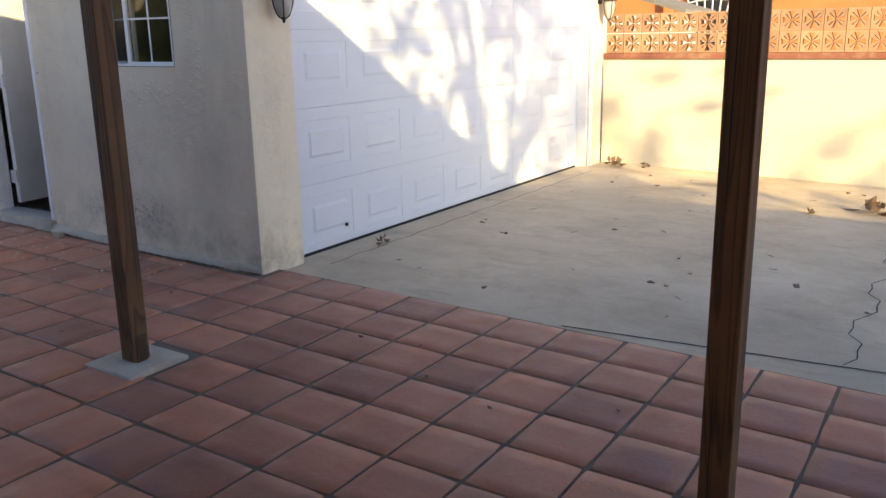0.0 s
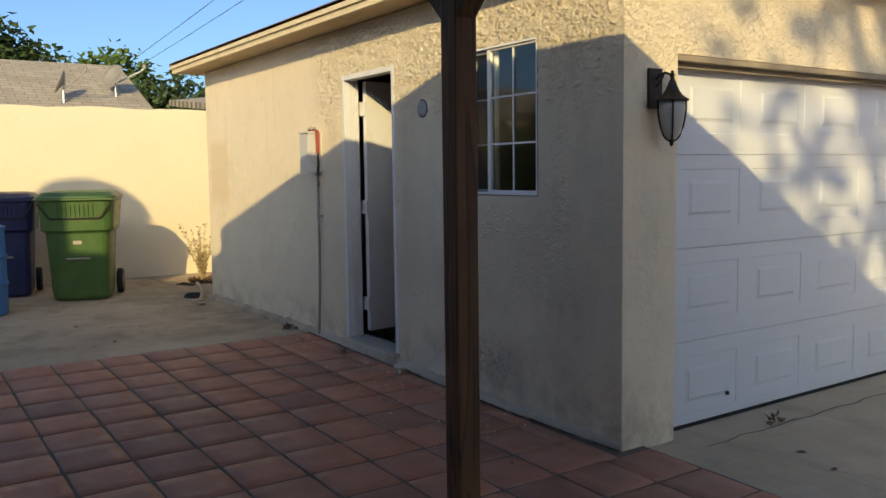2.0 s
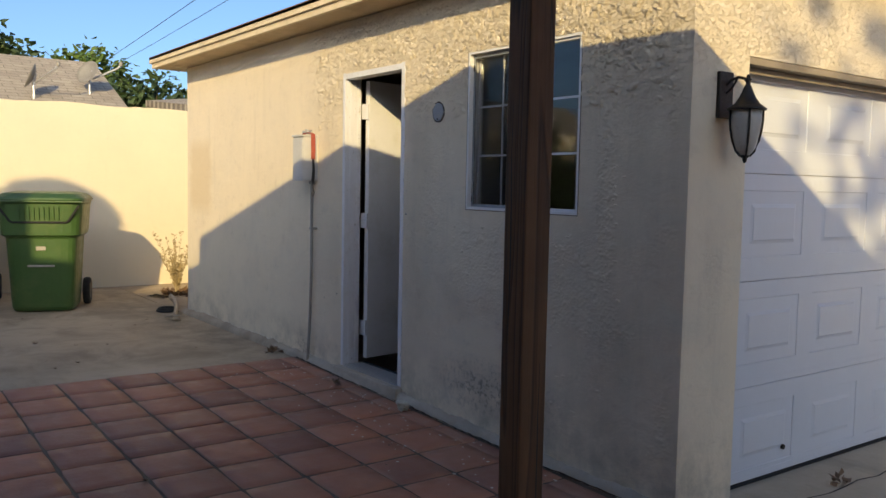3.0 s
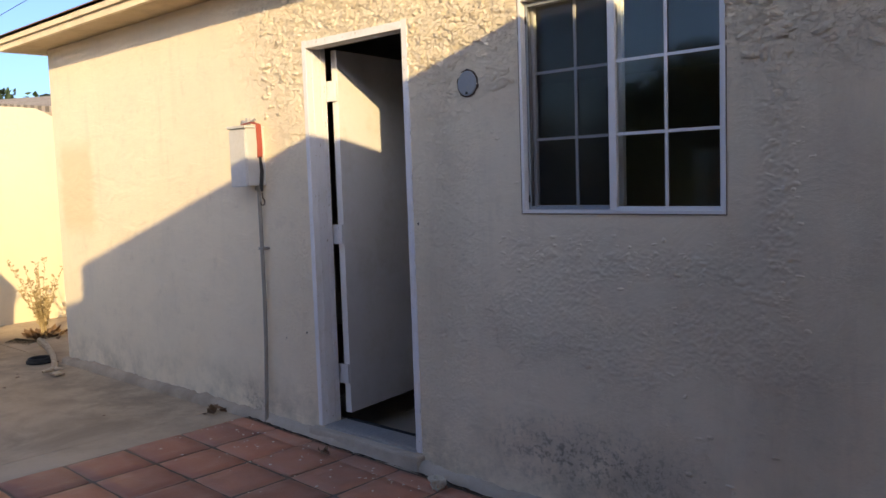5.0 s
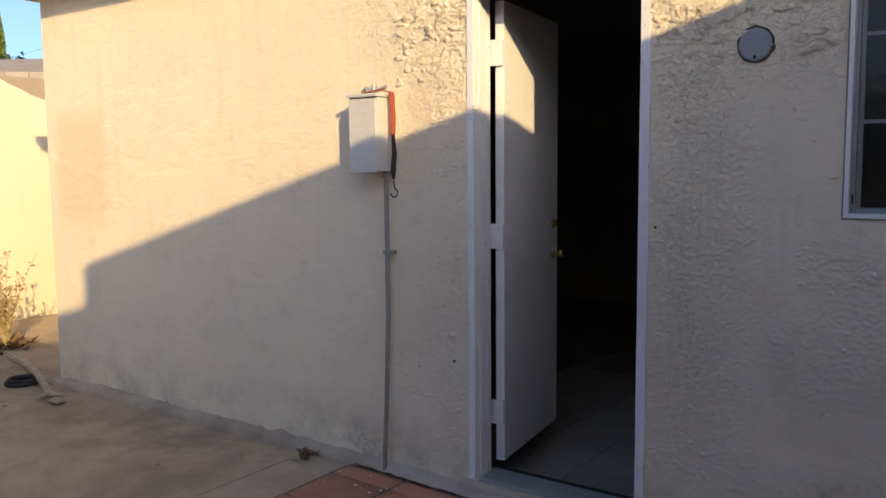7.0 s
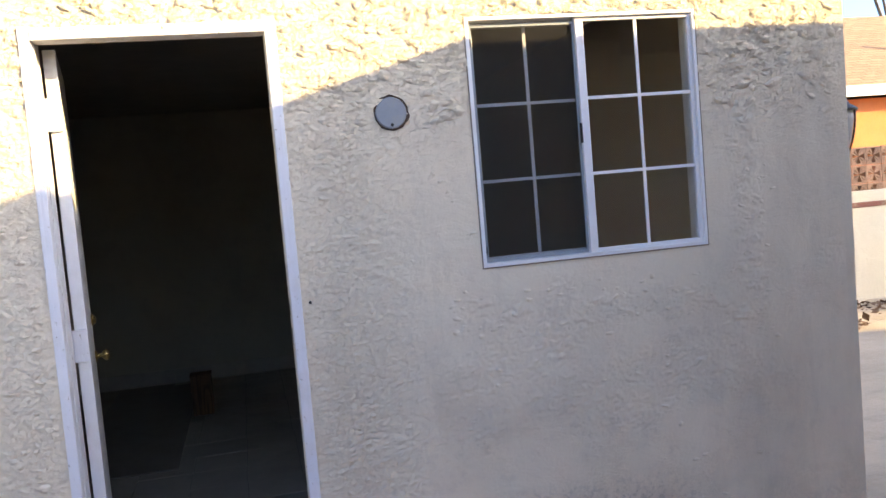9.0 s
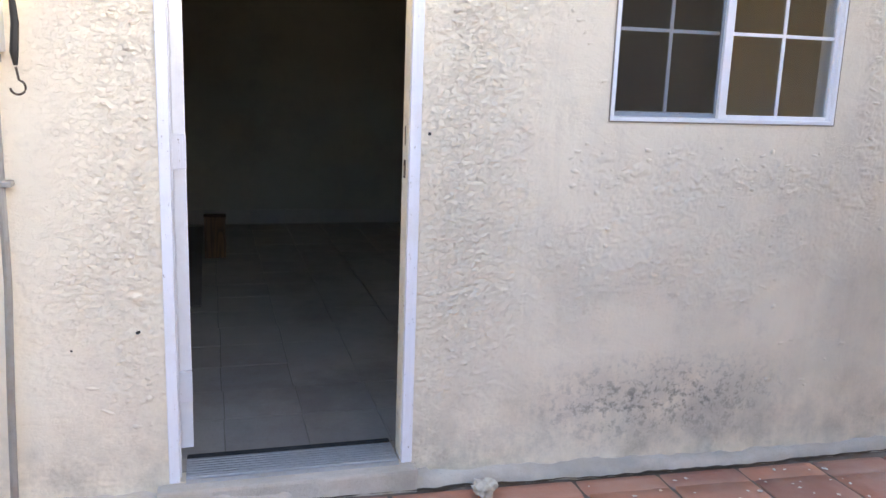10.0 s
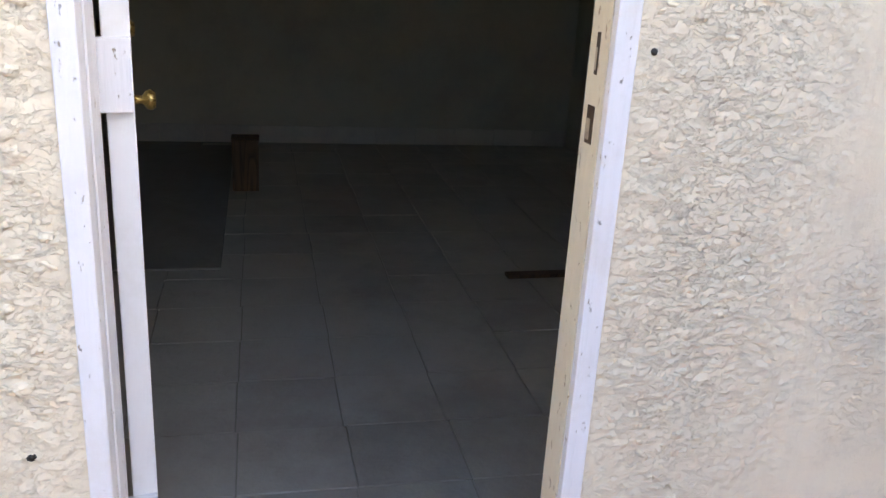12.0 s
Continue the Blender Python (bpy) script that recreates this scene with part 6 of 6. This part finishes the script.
def build_orange_house():
    h = thing("orange_house", "orange stucco neighbouring house with a low tan roof", "house")
    part("wall", boxes((-12.0, 0.2, 13.15, 19.0, -0.6, 2.4), bevel=0.01), ORANGE, h)
    bm = bmesh.new()
    v = [bm.verts.new(c) for c in ((-12.3, 12.9, 2.3), (0.4, 12.9, 2.66), (0.4, 19, 2.7), (-12.3, 19, 2.4), (-12.3, 12.9, 2.2), (0.4, 12.9, 2.56), (0.4, 19, 2.6), (-12.3, 19, 2.3))]
    for q in ((0, 1, 2, 3), (4, 5, 6, 7), (0, 1, 5, 4), (1, 2, 6, 5), (2, 3, 7, 6), (3, 0, 4, 7)):
        bm.faces.new([v[k] for k in q])
    part("roof", bm, TAN_SHINGLE, h, "flat roof with a pale tan edge")
    part("post", boxes((-4.35, -4.2, 13.02, 13.149, -0.3, 2.1), bevel=0.005), ORANGE, h, "orange pilaster")
    h = thing("shingled_house", "orange neighbouring house with a tan shingle roof and white eave", "house")
    part("wall", boxes((0.6, 16.0, 13.4, 20.0, -0.6, 2.45), bevel=0.01), ORANGE, h)
    bm = bmesh.new()
    v = [bm.verts.new(c) for c in ((0.3, 13.0, 2.62), (16.4, 13.0, 2.62), (16.4, 17.5, 4.6), (0.3, 17.5, 4.6), (0.3, 22, 2.62), (16.4, 22, 2.62))]
    for q in ((0, 1, 2, 3), (3, 2, 5, 4), (0, 3, 4), (1, 2, 5), (0, 1, 5, 4)):
        bm.faces.new([v[k] for k in q])
    part("roof", bm, TAN_SHINGLE, h, "tan asphalt shingle roof")
    part("fascia", boxes((0.3, 16.4, 12.96, 12.998, 2.46, 2.64), bevel=0.005), WHITE, h, "white eave board")
    for x, z in ((6.3, 3.45), (9.0, 3.2)):
        bm = bmesh.new()
        lathe(bm, [(0.05, -0.1), (0.05, 0.28), (0.07, 0.285), (0.07, 0.33), (0.01, 0.35)], 10, Matrix.Translation((x, 13.0 + (z - 2.62) * 2.27, z)))
        part("vent_pipe", bm, STEEL, h)
    build_grille(-3.6, 13.03, 1.0, "window guards of the orange houses")
    build_grille(5.5, 13.28, 1.15, "window guards of the orange houses")
    s = thing("garden_shed", "small white shed with a grey sheet roof behind the wall", "shed", pose(-3.9, 11.2, -0.2))
    part("wall", boxes((-1.2, 0.42, -0.4, 0.6, 0, 1.78), bevel=0.006), WHITE, s)
    bm = bmesh.new()
    v = [bm.verts.new(c) for c in ((-1.3, -0.55, 2.08), (-0.35, -0.55, 2.12), (0.62, -0.55, 1.83), (0.62, 0.8, 1.83), (-0.35, 0.8, 2.12), (-1.3, 0.8, 2.08))]
    w = [bm.verts.new(q.co - Vector((0, 0, 0.05))) for q in v]
    bm.faces.new(v)
    bm.faces.new(w[::-1])
    for k in range(6):
        bm.faces.new((v[k], v[(k + 1) % 6], w[(k + 1) % 6], w[k]))
    part("roof", bm, plain("grey_sheet", (0.2, 0.19, 0.17), 0.8, vary=0.2, scale=4), s, "grey weathered roof sheet")


def build_dish(at, group):
    d = thing("satellite_dish", "grey satellite dish on a bent mast on the shingles", "satellite dish", at, group)
    bm = bmesh.new()
    lathe(bm, [(0.02, 0), (0.12, 0.01), (0.22, 0.035), (0.29, 0.07), (0.295, 0.064), (0.22, 0.025), (0.12, -0.002), (0.02, -0.012)], 24, Matrix.Translation((0, 0, 0.42)) @ Euler((radians(68), 0, radians(-12))).to_matrix().to_4x4(), 0.85)
    part("dish", bm, CONDUIT, d, smooth=True)
    bm = bmesh.new()
    tube(bm, [(0, 0, -0.02), (0, 0, 0.3), (0.05, 0.03, 0.48)], 0.025, 8)
    part("mast", bm, STEEL, d)
    bm = bmesh.new()
    tube(bm, [(0.06, 0.02, 0.3), (0.45, 0.3, 0.55), (0.5, 0.34, 0.62)], 0.02, 8)
    arm = part("feed_arm", bm, STEEL, d)
    bm = bmesh.new()
    lathe(bm, [(0.04, 0), (0.04, 0.08), (0.02, 0.1)], 10, Matrix.Translation((0.5, 0.34, 0.6)))
    part("feed_horn", bm, CONDUIT, arm, "grey feed horn")


def build_west_house():
    h = thing("west_house", "neighbouring house with a low grey-brown shingle roof", "house")
    part("wall", boxes((-26.6, -17.8, -12, 5.6, -0.6, 1.9), bevel=0.01), STUCCO_PLAIN, h)
    bm = bmesh.new()
    v = [bm.verts.new(c) for c in ((-17.4, -13, 1.91), (-17.4, 5.79, 1.91), (-22.2, 5.79, 4.0), (-22.2, -13, 4.0), (-27.0, 5.79, 1.91), (-27.0, -13, 1.91))]
    for q in ((0, 1, 2, 3), (3, 2, 4, 5), (1, 4, 2), (0, 3, 5), (0, 5, 4, 1)):
        bm.faces.new([v[k] for k in q])
    part("roof", bm, GREY_SHINGLE, h, "grey-brown asphalt shingle roof")
    bm = bmesh.new()
    v = [bm.verts.new(c) for c in ((-18.5, 7.2, 2.85), (-18.5, 14, 3.35), (-23, 14, 4.1), (-23, 7.2, 3.3), (-18.5, 7.2, 2.7), (-18.5, 14, 3.2), (-23, 14, 3.95), (-23, 7.2, 3.15))]
    for q in ((0, 1, 2, 3), (4, 5, 6, 7), (0, 1, 5, 4), (1, 2, 6, 5), (2, 3, 7, 6), (3, 0, 4, 7)):
        bm.faces.new([v[k] for k in q])
    part("side_roof", bm, GREY_SHINGLE, h, "low grey side roof")
    part("side_wall", boxes((-23.0, -19.0, 7.25, 13.8, -0.6, 2.72), bevel=0.01), WHITE, h)

    def on(x):
        return 1.91 + (-17.4 - x) * 2.09 / 4.8
    build_dish(pose(-19.6, 4.05, on(-19.6)), "satellite dishes on the roof")
    build_dish(pose(-20.1, 5.2, on(-20.1), 0, 0, 40), "satellite dishes on the roof")


LEAF = make_leaf("green_leaves", (0.06, 0.12, 0.025), (0.12, 0.17, 0.035))
LEAF_DARK = make_leaf("dark_green_leaves", (0.03, 0.06, 0.018), (0.055, 0.09, 0.025))
BARK = make_wood("rough_bark", (0.09, 0.06, 0.04), (0.2, 0.15, 0.1), 2, 0.9, 0.6)


def build_tree(name, at, height, crown, leaves, leaf, material, seed, label, slim=1.0, low=0.35, kind=""):
    """A tapered trunk with limbs, and a crown of leaves in clumps round the limb ends."""
    rng = random.Random(seed)
    t = thing(name, label, "tree", at)
    wood, green = bmesh.new(), bmesh.new()
    trunk = [Vector((rng.uniform(-0.1, 0.1) * k * 0.4, rng.uniform(-0.1, 0.1) * k * 0.4, height * low * 1.5 * k / 4)) for k in range(5)]
    tube(wood, trunk, [0.035 * height * (1 - 0.14 * k) for k in range(5)], 9)
    tips = []
    for k in range(22):
        a = k * 2.4 + rng.uniform(-0.4, 0.4)
        u = (k + 0.5) / 22
        z = height * (low + (1 - low) * u * 0.95)
        spread = crown * math.sin(math.pi * (0.12 + 0.83 * u)) ** 0.7 * rng.uniform(0.65, 1.1)
        tip = Vector((spread * math.cos(a), spread * math.sin(a), z))
        base = trunk[min(4, 2 + k % 3)]
        mid = base.lerp(tip, 0.5) + Vector((0, 0, 0.08 * height * rng.uniform(-0.3, 1)))
        tube(wood, [base, mid, tip], [0.013 * height, 0.008 * height, 0.003 * height], 5)
        tips += [tip, mid.lerp(tip, 0.55), tip.lerp(Vector((0, 0, z)), 0.45)]
    for k in range(leaves):
        c = tips[rng.randrange(len(tips))]
        r = crown * 0.34 * rng.random() ** 0.5
        p = c + Vector((rng.gauss(0, 1), rng.gauss(0, 1), rng.gauss(0, 0.8))).normalized() * r
        blade(green, p, Vector((rng.uniform(-1, 1), rng.uniform(-1, 1), rng.uniform(-0.9, 0.5))).normalized(), leaf * rng.uniform(0.6, 1.3), rng)
    part("trunk", wood, BARK, t)
    part("crown", green, material, t)


def build_trees():
    build_tree("broadleaf_tree", pose(-10.5, 24, -0.3), 8.6, 3.9, 15000, 0.3, LEAF, 11, "large green leafy tree behind the orange house")
    build_tree("dark_tree", pose(-33, 4.4, -0.3), 6.7, 2.6, 9000, 0.3, LEAF_DARK, 12, "dark green tree behind the shingle roof")
    build_tree("dark_tree", pose(-30, 9.3, -0.3), 4.9, 2.4, 6000, 0.28, LEAF_DARK, 13, "dark green shrubby tree beyond the garden wall", low=0.2)
    build_tree("dark_tree", pose(-27, 11.6, -0.3), 4.3, 2.2, 5000, 0.28, LEAF_DARK, 14, "dark green shrubby tree beyond the garden wall", low=0.2)
    build_tree("pale_tree", pose(-36, 9.0, -0.3), 6.6, 2.0, 4000, 0.3, LEAF, 15, "lighter green tree top behind the roofs")
    build_tree("far_tree", pose(-9.5, 38, -0.3), 7.2, 2.6, 4000, 0.4, LEAF_DARK, 16, "far dark tree above the orange house")
    # unseen trees placed to throw their shade on the garage, drive and block wall
    build_tree("shade_tree", pose(9.6, -2.5, -0.4), 8.8, 3.2, 1800, 0.3, LEAF, 17, "tall open leafy tree that throws dappled shade on the drive", low=0.42)
    build_tree("shade_tree", pose(17.2, -0.9, -0.4), 8.8, 2.6, 5000, 0.3, LEAF, 18, "open leafy tree beyond the drive that throws dappled shade", low=0.45)
    # trees out of view that the window reflects
    build_tree("yard_tree", pose(-9.5, -11.0, -0.3), 3.7, 2.2, 6000, 0.26, LEAF_DARK, 20, "dense dark tree at the end of the yard", low=0.3)
    build_tree("yard_tree", pose(-14.5, -16.0, -0.3), 4.9, 3.0, 6000, 0.3, LEAF_DARK, 22, "dense dark tree at the end of the yard", low=0.25)
    build_tree("yard_tree", pose(-5.5, -15.5, -0.3), 4.7, 2.8, 6000, 0.3, LEAF_DARK, 23, "dense dark tree at the end of the yard", low=0.25)
    # unseen shrubs added so that the window reflects something dark
    for k, (x, y) in enumerate(((-11.6, -1.9), (-11.9, -4.6), (-11.5, -7.4))):
        build_tree("reflection_shrub", pose(x, y, -0.2), 2.5, 1.2, 5000, 0.13, LEAF_DARK, 30 + k, "unseen dark shrub added to darken the window's reflection", low=0.12)
    c = thing("cypress", "slim pointed green cypress beyond the roofs", "tree", pose(-38, 17.6, -0.3))
    rng = random.Random(4)
    bm = bmesh.new()
    for k in range(2600):
        z = rng.uniform(0.5, 7.6)
        r = 0.75 * (1 - z / 7.7) ** 0.75 * rng.random() ** 0.4
        a = rng.uniform(0, 6.28)
        blade(bm, Vector((r * math.cos(a), r * math.sin(a), z)), Vector((math.cos(a) * 0.4, math.sin(a) * 0.4, 1)).normalized(), 0.3, rng)
    part("crown", bm, LEAF, c)
    bm = bmesh.new()
    tube(bm, [(0, 0, 0), (0, 0, 4)], [0.12, 0.04], 8)
    part("trunk", bm, BARK, c)
    b = thing("bare_bush", "bare arching branches behind the shingle roof", "bush", pose(9.6, 18.6, 0))
    for k in range(9):
        bm = bmesh.new()
        a = rng.uniform(0, 6.28)
        s = rng.uniform(0.7, 1.8)
        h = rng.uniform(5.3, 6.4)
        tube(bm, [(0, 0, 0), (0.1 * math.cos(a), 0.1 * math.sin(a), 4.2), (0.5 * s * math.cos(a), 0.5 * s * math.sin(a), h), (1.0 * s * math.cos(a), s * math.sin(a), h + 0.1), (1.5 * s * math.cos(a), 1.5 * s * math.sin(a), h - 0.5)], [0.06, 0.045, 0.03, 0.02, 0.008], 6)
        part("limb", bm, BARK, b)


def build_wires():
    for a, b, sag in (((-60, 11, 5.6), (20, 7, 8.6), 0.5), ((-60, 12.5, 6.4), (20, 8.6, 8.8), 0.5), ((-60, 30, 8.5), (-2, 22, 12.5), 0.6), ((-60, 33, 8.9), (-2, 25, 13.5), 0.6), ((-60, 36, 8.9), (-2, 28, 14.5), 0.6), ((-14, 40, 7.6), (20, 44, 7.0), 0.5), ((-14, 40, 8.4), (20, 44, 7.6), 0.5), ((-14, 40, 6.6), (20, 44, 5.8), 0.5)):
        a, b = Vector(a), Vector(b)
        bm = bmesh.new()
        pts = [a.lerp(b, u) - Vector((0, 0, sag * 4 * u * (1 - u))) for u in np.linspace(0, 1, 14)]
        tube(bm, pts, 0.01, 5)
        solid("overhead_wire", bm, RUBBER, "thin dark overhead wire against the sky", "wire", group="overhead wires")


def build_hump_caster():
    # unseen block, shaped to cast the humped shadow on the garden wall
    c = thing("hump_caster", "unseen round-capped block that casts the humped shadow", "cooler", pose(-3.45, -3.62, 3.5, 0, 0, -35))
    part("body", boxes((-0.55, 0.55, -0.55, 0.55, 0.12, 1.18), bevel=0.06), BOX_GREY, c)
    bm = bmesh.new()
    lathe(bm, [(0.62, 1.18), (0.6, 1.28), (0.48, 1.44), (0.25, 1.56), (0.03, 1.6)], 20)
    part("cap", bm, BOX_GREY, c, smooth=True)
    for x, y in ((-0.45, -0.45), (0.45, -0.45), (0.45, 0.45), (-0.45, 0.45)):
        part("leg", boxes((x - 0.03, x + 0.03, y - 0.03, y + 0.03, -0.05, 0.125)), STEEL, c)


build_hump_caster()
build_block_wall()
build_orange_house()
build_west_house()
build_trees()
build_wires()
